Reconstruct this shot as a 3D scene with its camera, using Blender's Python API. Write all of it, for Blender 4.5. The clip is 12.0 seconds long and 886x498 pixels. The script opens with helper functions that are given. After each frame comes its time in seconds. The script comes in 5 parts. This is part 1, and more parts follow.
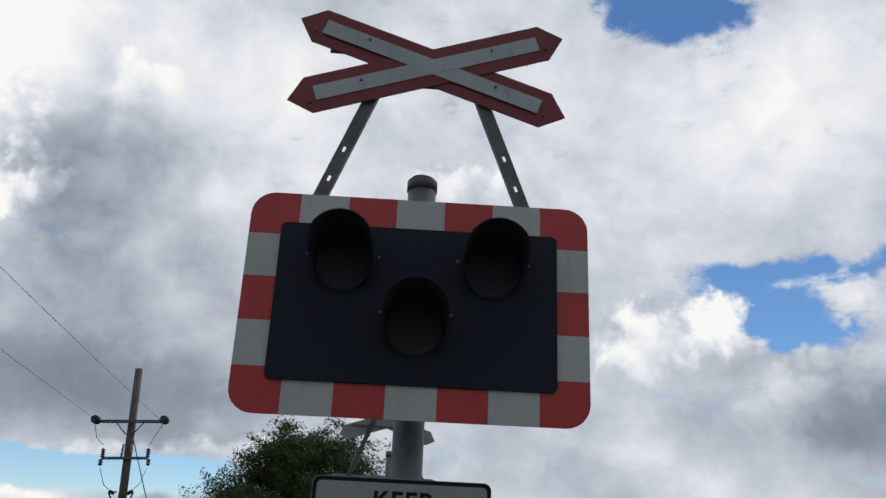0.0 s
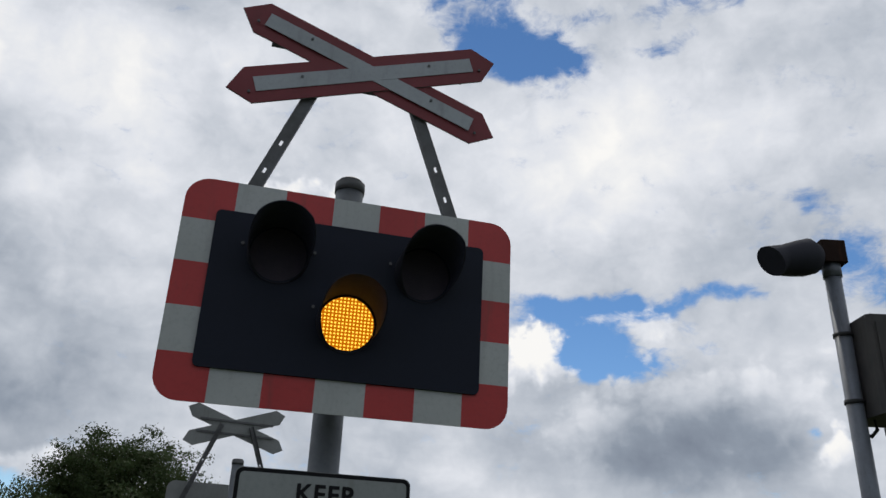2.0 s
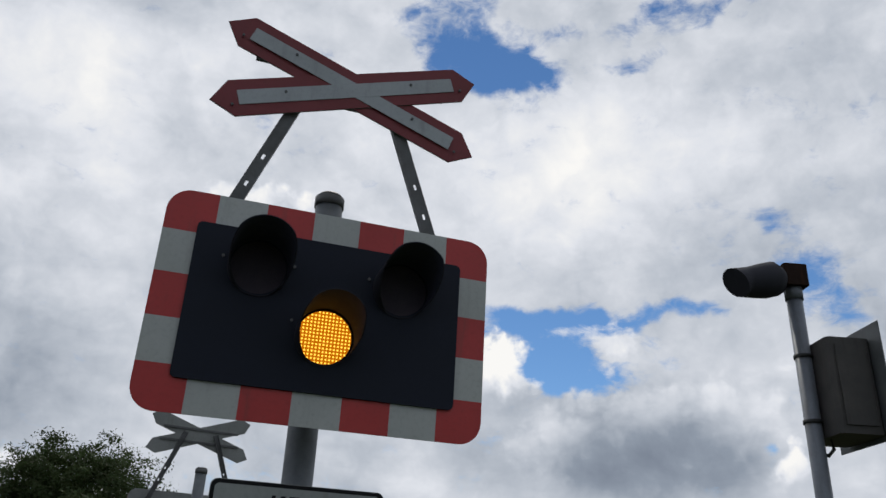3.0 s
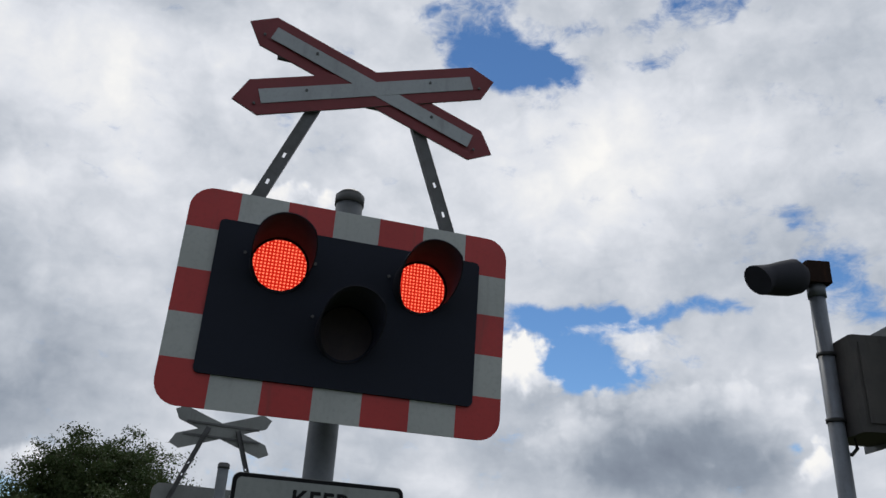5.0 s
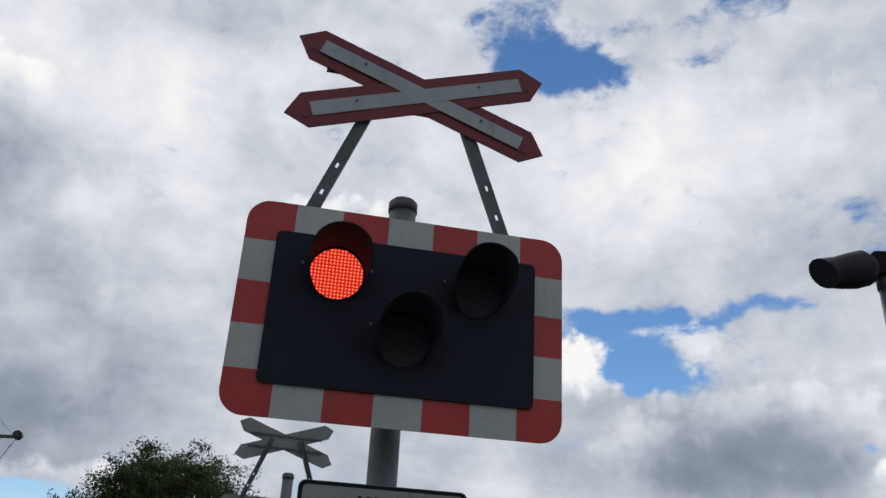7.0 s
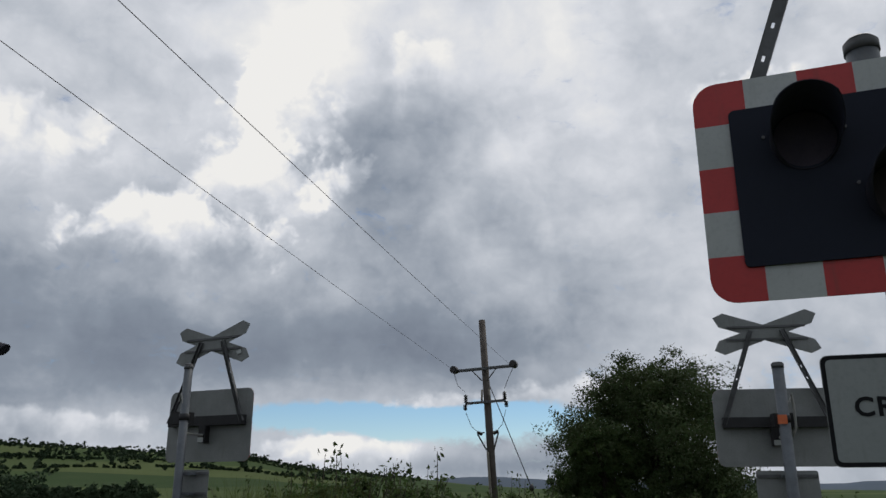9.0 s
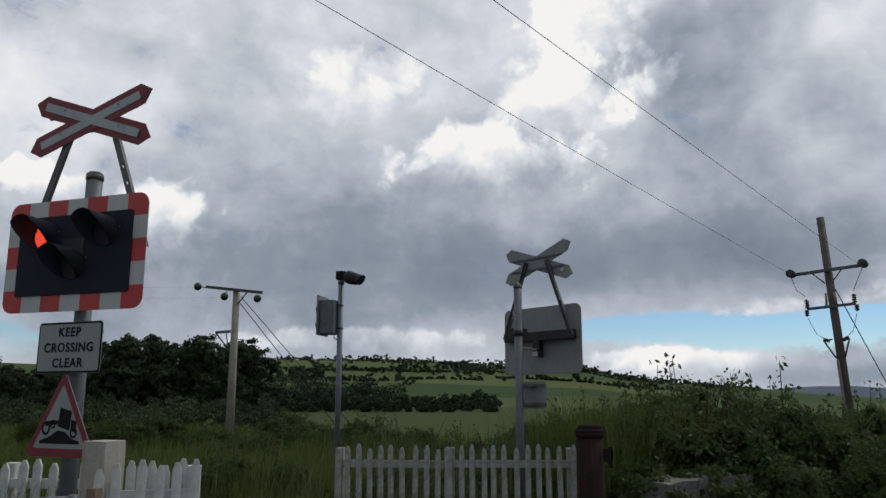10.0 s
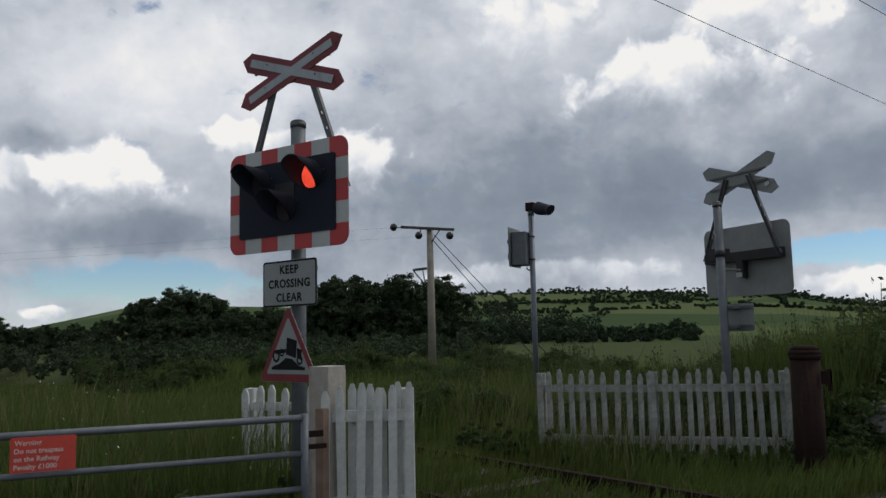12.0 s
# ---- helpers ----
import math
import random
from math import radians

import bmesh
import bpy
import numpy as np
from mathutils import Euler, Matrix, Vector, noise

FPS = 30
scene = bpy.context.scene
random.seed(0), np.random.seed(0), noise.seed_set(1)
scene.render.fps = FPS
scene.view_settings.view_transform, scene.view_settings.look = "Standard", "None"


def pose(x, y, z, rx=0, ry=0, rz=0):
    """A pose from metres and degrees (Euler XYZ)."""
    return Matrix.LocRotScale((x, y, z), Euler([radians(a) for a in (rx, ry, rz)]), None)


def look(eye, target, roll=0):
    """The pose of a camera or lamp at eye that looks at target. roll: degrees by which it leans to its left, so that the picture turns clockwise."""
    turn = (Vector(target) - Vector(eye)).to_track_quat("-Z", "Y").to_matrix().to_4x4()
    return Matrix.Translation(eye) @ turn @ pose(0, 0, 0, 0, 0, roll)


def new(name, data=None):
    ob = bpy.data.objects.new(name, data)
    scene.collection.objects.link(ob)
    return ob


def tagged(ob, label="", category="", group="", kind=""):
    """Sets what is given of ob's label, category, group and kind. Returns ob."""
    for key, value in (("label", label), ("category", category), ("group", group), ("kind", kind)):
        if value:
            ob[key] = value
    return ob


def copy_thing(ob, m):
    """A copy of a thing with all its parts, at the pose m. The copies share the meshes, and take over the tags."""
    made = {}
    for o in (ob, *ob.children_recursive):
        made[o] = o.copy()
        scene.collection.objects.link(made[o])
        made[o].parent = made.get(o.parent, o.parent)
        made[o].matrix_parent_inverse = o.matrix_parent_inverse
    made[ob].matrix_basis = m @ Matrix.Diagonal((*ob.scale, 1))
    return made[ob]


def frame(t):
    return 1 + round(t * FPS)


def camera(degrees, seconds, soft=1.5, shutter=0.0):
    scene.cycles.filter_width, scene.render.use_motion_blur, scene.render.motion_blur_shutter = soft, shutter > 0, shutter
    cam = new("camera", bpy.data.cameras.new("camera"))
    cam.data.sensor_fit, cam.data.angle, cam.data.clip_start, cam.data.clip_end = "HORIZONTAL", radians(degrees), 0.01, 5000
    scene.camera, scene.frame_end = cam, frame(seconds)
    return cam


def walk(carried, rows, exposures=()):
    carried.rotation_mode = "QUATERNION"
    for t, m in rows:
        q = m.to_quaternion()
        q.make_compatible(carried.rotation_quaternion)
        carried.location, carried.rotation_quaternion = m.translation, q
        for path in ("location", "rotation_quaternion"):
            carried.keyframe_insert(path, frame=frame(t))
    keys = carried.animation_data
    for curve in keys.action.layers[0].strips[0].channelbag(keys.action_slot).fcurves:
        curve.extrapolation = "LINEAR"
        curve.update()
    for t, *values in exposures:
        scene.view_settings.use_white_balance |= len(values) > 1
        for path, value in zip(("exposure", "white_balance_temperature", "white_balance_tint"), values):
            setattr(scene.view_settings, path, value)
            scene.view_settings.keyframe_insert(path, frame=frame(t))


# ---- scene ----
cam = camera(59.0, 12.0)
PATH = [
    (0, (-0.01, -2.658, 1.697), (0.058, -0.802, 2.439), 2.5),
    (0.5, (-0.053, -2.647, 1.689), (0.094, -0.795, 2.43), 1.7),
    (1, (-0.119, -2.621, 1.629), (0.155, -0.789, 2.383), 3.4),
    (1.5, (-0.265, -2.64, 1.601), (0.146, -0.836, 2.362), 1.7),
    (2, (-0.377, -2.675, 1.598), (0.103, -0.906, 2.397), 2.3),
    (2.5, (-0.424, -2.71, 1.596), (0.109, -0.964, 2.414), 2.3),
    (2.7, (-0.433, -2.714, 1.601), (0.119, -0.977, 2.427), 2.6),
    (4.3, (-0.436, -2.737, 1.595), (0.111, -0.997, 2.418), 3.4),
    (4.5, (-0.437, -2.731, 1.594), (0.096, -0.99, 2.422), 3.6),
    (5, (-0.435, -2.734, 1.594), (0.073, -0.98, 2.411), 3.4),
    (5.5, (-0.436, -2.738, 1.585), (0.028, -0.971, 2.401), 3.8),
    (6, (-0.429, -2.733, 1.586), (-0.041, -0.954, 2.414), 3.4),
    (6.5, (-0.431, -2.733, 1.584), (-0.041, -0.964, 2.432), 3.5),
    (6.7, (-0.432, -2.727, 1.584), (-0.037, -0.958, 2.43), 3.3),
    (8.3, (-0.5, -2.727, 1.553), (-0.51, -0.86, 2.249), -0.2),
    (8.5, (-0.51, -2.726, 1.551), (-0.618, -0.862, 2.268), -0.4),
    (9, (-0.571, -2.743, 1.538), (-1.237, -0.95, 2.123), 0.0),
    (9.5, (-0.606, -2.697, 1.57), (-1.744, -1.106, 1.988), 0.3),
    (10, (-0.615, -2.727, 1.55), (-1.972, -1.306, 1.923), 0.1),
    (10.5, (-0.624, -2.753, 1.524), (-2.167, -1.536, 1.896), 0.3),
    (11, (-0.633, -2.759, 1.503), (-2.302, -1.712, 1.853), -0.1),
    (11.3, (-0.647, -2.736, 1.483), (-2.338, -1.697, 1.735), -1.7),
    (11.5, (-0.639, -2.764, 1.488), (-2.351, -1.761, 1.739), -1.5),
    (11.7, (-0.629, -2.779, 1.488), (-2.355, -1.809, 1.766), -1.6),
    (11.9, (-0.643, -2.749, 1.487), (-2.342, -1.723, 1.736), -1.6),
    (12, (-0.629, -2.763, 1.494), (-2.307, -1.695, 1.705), -1.3),
]
walk(cam, [(t, look(eye, target, roll)) for t, eye, target, roll in PATH], exposures=[(0.0, 0.0), (6.7, 0.0), (8.5, -0.1), (9.0, -0.15), (9.5, -0.1), (11.0, -0.05), (11.7, 0.0), (12.0, -0.1)])

# ---- light: broken cloud, the sun veiled ahead of the viewer ----
SUN_AZ, SUN_EL = -12.0, 52.0          # degrees; azimuth to the left of +y
sun_data = bpy.data.lights.new("sun", "SUN")
sun_data.energy, sun_data.angle, sun_data.color = 1.3, radians(12), (1.0, 0.95, 0.87)
sun = new("sun", sun_data)
_a, _e = radians(SUN_AZ), radians(SUN_EL)
sun.matrix_basis = look((-math.sin(_a) * math.cos(_e) * 50, math.cos(_a) * math.cos(_e) * 50, math.sin(_e) * 50), (0, 0, 0))


class Nodes:
    """Small helper to wire shader nodes."""

    def __init__(self, tree):
        self.tree = tree
        tree.nodes.clear()

    def add(self, kind, **props):
        n = self.tree.nodes.new(kind)
        for k, v in props.items():
            setattr(n, k, v)
        return n

    def put(self, socket, value):
        if isinstance(value, bpy.types.NodeSocket):
            self.tree.links.new(value, socket)
        else:
            socket.default_value = value

    def math(self, op, a, b=0.0, c=0.0, clamp=False):
        n = self.add("ShaderNodeMath", operation=op, use_clamp=clamp)
        for s, v in zip(n.inputs, (a, b, c)):
            self.put(s, v)
        return n.outputs[0]

    def noise(self, vector, scale, detail=4.0, rough=0.55, distort=0.0):
        n = self.add("ShaderNodeTexNoise")
        self.put(n.inputs["Vector"], vector)
        for k, v in (("Scale", scale), ("Detail", detail), ("Roughness", rough), ("Distortion", distort)):
            n.inputs[k].default_value = v
        return n

    def smooth(self, value, lo, hi, a=0.0, b=1.0):
        n = self.add("ShaderNodeMapRange", interpolation_type="SMOOTHSTEP")
        for s, v in zip(n.inputs, (value, lo, hi, a, b)):
            self.put(s, v)
        return n.outputs[0]

    def mix(self, fac, a, b):
        n = self.add("ShaderNodeMix", data_type="RGBA")
        self.put(n.inputs[0], fac)
        self.put(n.inputs[6], a)
        self.put(n.inputs[7], b)
        return n.outputs[2]

    def ramp(self, fac, stops):
        n = self.add("ShaderNodeValToRGB")
        while len(n.color_ramp.elements) < len(stops):
            n.color_ramp.elements.new(0.5)
        for e, (p, c) in zip(n.color_ramp.elements, stops):
            e.position, e.color = p, (*c, 1)
        self.put(n.inputs[0], fac)
        return n.outputs[0]


# breaks of blue sky: azimuth, elevation, half widths (degrees), depth
HOLES = [
    (-24.9, 18.1, 5.7, 1.7, 0.8), (-27.1, 15.3, 3.9, 1.1, 1), (-22.0, 37.5, 5.0, 1.4, 1), (20.1, 4.9, 6.8, 1.0, 1), (-17.8, 40.2, 3.9, 2.6, 1),
    (-25.0, 37.2, 3.2, 1.9, 0.9), (-33.4, 37.6, 1.9, 1.1, 0.75), (-39.1, 40.1, 11.1, 0.6, 0.8), (-45.5, 21.0, 1.7, 2.7, 1.1), (-42.4, 25.9, 1.9, 0.9, 0.6),
    (-26.1, 19.4, 5.1, 0.9, 1.1), (-28.9, 16.3, 3.9, 1.7, 1.1), (-34.7, 19.5, 3.9, 0.5, 0.8), (-41.8, 10.1, 0.8, 0.5, 0.9), (23.8, 4.8, 9.8, 0.8, 1.1),
    (23.2, 4.3, 10.9, 1.2, 1.1), (78.3, 22.9, 1.5, 0.5, 0.62), (76.3, 4.4, 5.5, 0.9, 1), (79.4, 3.6, 8.5, 1.4, 1.1),
    (85.1, 1.6, 1.9, 0.5, 0.9), (30.8, 4.3, 3.6, 0.7, 0.9),
]
# heaped clouds, bright and sharp above, fading below: the same and brightness
HEAPS = [
    (-19.5, 15.2, 5.9, 3.2, 0.42), (-2.6, 26.4, 4.1, 1.5, 0.3), (28.0, 22.0, 2.1, 2.5, 0.3), (22.6, 30.3, 3.9, 2.1, 0.22), (-22.7, 15.2, 3.1, 3.0, 0.4),
    (-32.6, 11.3, 9.3, 4.3, 0.12), (-29.0, 17.9, 4.9, 0.9, 0.3), (-42.2, 9.1, 1.6, 1.4, 0.4), (34.0, 27.8, 2.8, 2.9, 0.42), (33.2, 26.7, 4.2, 5.0, 0.5),
    (35.2, 20.8, 5.4, 4.2, 0.5), (39.6, 17.0, 7.6, 3.0, 0.55), (29.5, 21.6, 1.9, 1.8, 0.36), (63.8, 12.0, 3.2, 3.2, 0.55), (14.4, 5.6, 10.0, 1.6, 0.3),
    (30.0, 2.6, 4.8, 1.0, 0.45), (50.8, 21.5, 4.9, 2.2, 0.22), (79.9, 10.8, 3.7, 2.2, 0.45), (72.4, 14.3, 2.2, 1.3, 0.38), (49.8, 23.0, 3.9, 2.3, 0.25),
    (27.2, 2.4, 5.8, 1.1, 0.35), (80.6, 10.6, 5.0, 2.8, 0.55), (86.7, 10.7, 1.6, 1.7, 0.4), (84.5, 1.9, 2.0, 0.5, 0.5), (71.6, 14.0, 2.8, 1.3, 0.35),
    (48.7, 4.0, 9.2, 1.2, 0.3),
]
# soft darker and lighter stretches: the same and change of lightness
VEILS = [
    (24.4, 25.0, 5.4, 4.0, -0.3), (13.0, 13.5, 9.0, 5.0, -0.15), (18.0, 7.5, 9.0, 3.0, -0.12), (66.0, 24.0, 10.0, 4.5, 0.16), (69.0, 18.0, 6.0, 4.0, 0.1), (20.0, 10.5, 9.0, 2.4, -0.16), (21.0, 19.0, 7.0, 4.0, -0.08), (44.0, 9.5, 22.0, 6.0, -0.16), (56.0, 14.0, 9.0, 5.0, -0.08), (24.0, 14.0, 9.0, 4.0, -0.1), (-34.0, 11.0, 6.5, 3.2, -0.2), (-29.0, 9.0, 5.0, 2.4, -0.12), (15.2, 17.9, 2.2, 2.0, -0.14), (-33.6, 10.2, 6.9, 2.4, -0.22),
    (30.0, 9.6, 15.4, 3.0, -0.22), (55.2, 11.3, 9.6, 4.3, -0.1),
    (19.1, 1.3, 8.2, 0.9, -0.22), (77.5, 7.2, 5.4, 1.5, -0.28), (24.0, 17.8, 3.1, 5.1, -0.14), (85.5, 13.6, 2.4, 1.0, -0.18), (48.6, 7.5, 8.9, 2.9, -0.1),
    (24.3, 32.3, 20.2, 5.0, 0.16), (77.1, 18.9, 12.4, 4.4, 0.27), (29.8, 31.6, 7.0, 3.7, 0.2), (-35.6, 29.4, 13.8, 5.0, 0.12), (10.2, 30.0, 9.8, 7.2, 0.1),
    (-27.0, 29.0, 8.7, 5.9, 0.1),
]


world = bpy.data.worlds.new("world")
scene.world = world
world.use_nodes = True
w = Nodes(world.node_tree)
way = w.add("ShaderNodeTexCoord").outputs["Generated"]
sep = w.add("ShaderNodeSeparateXYZ")
w.put(sep.inputs[0], way)
dx, dy, dz = sep.outputs
squash = w.add("ShaderNodeVectorMath", operation="MULTIPLY")
w.put(squash.inputs[0], way)
squash.inputs[1].default_value = (1.0, 1.0, 1.9)
layer = squash.outputs[0]


def bent(vector, scale, detail, amount):
    """The direction pushed about by noise, so that edges curl."""
    n = w.add("ShaderNodeVectorMath", operation="MULTIPLY_ADD")
    w.put(n.inputs[0], w.noise(vector, scale, detail, 0.55).outputs["Color"])
    n.inputs[1].default_value = (amount, amount, amount)
    w.put(n.inputs[2], vector)
    return n.outputs[0]


def angles(scale, detail, sway, rise):
    """Azimuth and elevation in degrees, bent by noise."""
    c = w.add("ShaderNodeSeparateColor")
    w.put(c.inputs[0], w.noise(way, scale, detail, 0.58).outputs["Color"])
    a = w.math("MULTIPLY", w.math("ARCTAN2", w.math("MULTIPLY", dx, -1.0), dy), 57.2958)
    e = w.math("MULTIPLY", w.math("ARCSINE", dz), 57.2958)
    low = w.smooth(e, 0.0, 14.0, 0.2, 1.0)
    a = w.math("MULTIPLY_ADD", w.math("SUBTRACT", c.outputs[0], 0.5), sway, a)
    return a, w.math("ADD", e, w.math("MULTIPLY", w.math("MULTIPLY", w.math("SUBTRACT", c.outputs[1], 0.5), rise), low))


def patch(az, el, a, e, sa, se):
    u = w.math("DIVIDE", w.math("SUBTRACT", az, a), sa)
    v = w.math("DIVIDE", w.math("SUBTRACT", el, e), se)
    return u, v, w.math("SQRT", w.math("ADD", w.math("MULTIPLY", u, u), w.math("MULTIPLY", v, v)))


big = w.noise(bent(layer, 3.0, 3.0, 0.25), 2.4, 5.0, 0.5).outputs["Fac"]
mid = w.noise(bent(layer, 6.0, 3.0, 0.18), 5.5, 6.0, 0.55).outputs["Fac"]
cells = w.add("ShaderNodeTexVoronoi", feature="SMOOTH_F1")
w.put(cells.inputs["Vector"], bent(way, 12.0, 4.0, 0.10))
for k, v in (("Scale", 15.0), ("Detail", 3.0), ("Roughness", 0.5), ("Smoothness", 0.6)):
    cells.inputs[k].default_value = v
puff = w.math("SUBTRACT", 0.95, cells.outputs["Distance"])
curl = w.noise(bent(way, 14.0, 4.0, 0.10), 13.0, 7.0, 0.58).outputs["Fac"]
cover = w.math("ADD", w.math("MULTIPLY_ADD", big, 0.5, 0.62), w.math("MULTIPLY_ADD", mid, 0.7, -0.35))
light = w.math("ADD", w.math("MULTIPLY_ADD", big, 0.75, 0.27), w.math("MULTIPLY_ADD", mid, 0.44, -0.22))
light = w.math("ADD", light, w.math("MULTIPLY_ADD", puff, 0.16, -0.09))
light = w.math("ADD", light, w.math("MULTIPLY_ADD", curl, 0.22, -0.11))
toward = w.add("ShaderNodeVectorMath", operation="DOT_PRODUCT")
w.put(toward.inputs[0], way)
toward.inputs[1].default_value = (-math.sin(_a) * math.cos(_e), math.cos(_a) * math.cos(_e), math.sin(_e))
light = w.math("ADD", light, w.math("MULTIPLY_ADD", toward.outputs["Value"], 0.16, -0.05))
az, el = angles(6.0, 4.0, 14.0, 7.0)
for a, e, sa, se, dl in VEILS:
    u, v, r = patch(az, el, a, e, sa, se)
    light = w.math("MULTIPLY_ADD", w.smooth(r, 1.6, 0.1), dl, light)
for a, e, sa, se, dc in HOLES:
    u, v, r = patch(az, el, a, e, sa, se)
    cover = w.math("MULTIPLY_ADD", w.smooth(r, 1.9, 0.1), -1.22 * dc, cover)
az, el = angles(11.0, 4.0, 6.0, 4.0)
knobs = w.math("ADD", w.math("MULTIPLY_ADD", puff, 0.8, -0.36), w.math("MULTIPLY_ADD", curl, 0.6, -0.28))
for a, e, sa, se, dl in HEAPS:
    u, v, r = patch(az, el, a, e, sa, se)
    inside = w.smooth(w.math("ADD", w.math("SUBTRACT", 1.3, r), knobs), -0.06, 0.4)
    crown = w.smooth(w.math("ADD", w.math("MULTIPLY_ADD", v, 0.8, w.math("MULTIPLY", u, 0.25)), knobs), -1.1, 0.45)
    cover = w.math("MULTIPLY_ADD", inside, 0.5, cover)
    light = w.math("MULTIPLY_ADD", w.math("MULTIPLY", inside, crown), dl, light)
wisp = w.noise(bent(layer, 9.0, 4.0, 0.16), 17.0, 9.0, 0.66).outputs["Fac"]
cover = w.math("ADD", cover, w.math("MULTIPLY_ADD", curl, 1.6, -0.70))
cover = w.math("ADD", cover, w.math("MULTIPLY_ADD", wisp, 2.6, -1.3))
cover = w.smooth(cover, -0.45, 0.7)
colour = w.ramp(light, [(0.0, (0.17, 0.20, 0.26)), (0.3, (0.275, 0.318, 0.385)), (0.55, (0.50, 0.54, 0.605)), (0.78, (0.74, 0.765, 0.82)), (1.0, (0.95, 0.94, 0.92))])
sky = w.add("ShaderNodeTexSky", sky_type="NISHITA", sun_disc=False, ozone_density=4.0, dust_density=0.0, air_density=0.9, sun_elevation=radians(SUN_EL), sun_rotation=radians(-SUN_AZ))
blue = w.add("ShaderNodeBackground")
deep = w.add("ShaderNodeHueSaturation")
deep.inputs["Saturation"].default_value = 1.12
w.put(deep.inputs["Color"], sky.outputs[0])
w.put(blue.inputs[0], deep.outputs[0])
blue.inputs[1].default_value = 0.095
cloud = w.add("ShaderNodeBackground")
w.put(cloud.inputs[0], colour)
cloud.inputs[1].default_value = 1.0
both = w.add("ShaderNodeMixShader")
w.put(both.inputs[0], cover)
w.put(both.inputs[1], blue.outputs[0])
w.put(both.inputs[2], cloud.outputs[0])
w.put(w.add("ShaderNodeOutputWorld").inputs[0], both.outputs[0])


# ---- materials ----
def material(name, colour, rough=0.6, metal=0.0, second=None, scale=6.0, spread=0.5, bump=0.15, grain=60.0, gloss=0.5, dirt=None, per_piece=0.0, transmit=0.0):
    """A worn surface: two colours in patches, fine grain, optional streaks of dirt, and relief."""
    m = bpy.data.materials.new(name)
    m.use_nodes = True
    n = Nodes(m.node_tree)
    b = n.add("ShaderNodeBsdfPrincipled")
    pos = n.add("ShaderNodeTexCoord").outputs["Object"]
    patches = n.noise(pos, scale, 5.0, 0.6).outputs["Fac"]
    small = n.noise(pos, grain, 3.0, 0.6).outputs["Fac"]
    second = second or tuple(c * 0.72 for c in colour)
    col = n.mix(n.smooth(patches, 0.5 - spread / 2, 0.5 + spread / 2), (*colour, 1), (*second, 1))
    dark = tuple(c * 0.8 for c in second)
    col = n.mix(n.smooth(small, 0.45, 0.8, 0.0, 0.5), col, (*dark, 1))
    if dirt:
        stretch = n.add("ShaderNodeMapping")
        n.put(stretch.inputs[0], pos)
        stretch.inputs["Scale"].default_value = (14.0, 14.0, 1.6)
        streak = n.noise(stretch.outputs[0], 1.3, 5.0, 0.65).outputs["Fac"]
        col = n.mix(n.smooth(streak, 0.52, 0.78, 0.0, 0.75), col, (*dirt, 1))
    if per_piece:
        info = n.add("ShaderNodeNewGeometry").outputs["Random Per Island"]
        hsv = n.add("ShaderNodeHueSaturation")
        n.put(hsv.inputs["Hue"], n.math("MULTIPLY_ADD", info, 0.05, 0.475))
        n.put(hsv.inputs["Value"], n.math("MULTIPLY_ADD", info, per_piece, 1.0 - per_piece / 2))
        n.put(hsv.inputs["Color"], col)
        col = hsv.outputs[0]
    n.put(b.inputs["Base Color"], col)
    n.put(b.inputs["Roughness"], n.math("MULTIPLY_ADD", patches, 0.25, rough - 0.12, clamp=True))
    b.inputs["Metallic"].default_value = metal
    b.inputs["Specular IOR Level"].default_value = gloss
    if bump:
        bn = n.add("ShaderNodeBump")
        bn.inputs["Strength"].default_value = bump
        bn.inputs["Distance"].default_value = 0.01
        n.put(bn.inputs["Height"], small)
        n.put(b.inputs["Normal"], bn.outputs[0])
    out = n.add("ShaderNodeOutputMaterial")
    if transmit:
        t = n.add("ShaderNodeBsdfTranslucent")
        n.put(t.inputs[0], col)
        mx = n.add("ShaderNodeMixShader")
        mx.inputs[0].default_value = transmit
        n.put(mx.inputs[1], b.outputs[0])
        n.put(mx.inputs[2], t.outputs[0])
        n.put(out.inputs[0], mx.outputs[0])
    else:
        n.put(out.inputs[0], b.outputs[0])
    return m


def glow(name, colour, strength):
    m = bpy.data.materials.new(name)
    m.use_nodes = True
    n = Nodes(m.node_tree)
    e = n.add("ShaderNodeEmission")
    e.inputs[0].default_value, e.inputs[1].default_value = (*colour, 1), strength
    n.put(n.add("ShaderNodeOutputMaterial").inputs[0], e.outputs[0])
    return m


M_WHITE = material("white_sheeting", (0.41, 0.43, 0.42), 0.45, second=(0.35, 0.37, 0.36), scale=3, bump=0.03, dirt=(0.28, 0.29, 0.28))
M_RED = material("red_sheeting", (0.44, 0.026, 0.026), 0.45, second=(0.37, 0.024, 0.024), scale=3, bump=0.03, dirt=(0.22, 0.03, 0.026))
M_REDDARK = material("cross_red", (0.175, 0.013, 0.02), 0.55, second=(0.14, 0.012, 0.017), scale=4, bump=0.03, dirt=(0.16, 0.018, 0.02))
M_WHITECROSS = material("cross_white", (0.34, 0.37, 0.395), 0.5, second=(0.29, 0.315, 0.335), scale=4, bump=0.03, dirt=(0.21, 0.225, 0.235))
M_BLACK = material("black_panel", (0.0115, 0.0145, 0.025), 0.75, second=(0.0145, 0.018, 0.030), scale=5, bump=0.06, gloss=0.2)
# visor inside: lens glare over matt black put in as a paler, bluer colour
M_HOODIN = material("glare_lifted_lining", (0.054, 0.058, 0.088), 0.85, second=(0.045, 0.049, 0.075), scale=9, bump=0.1, gloss=0.1)
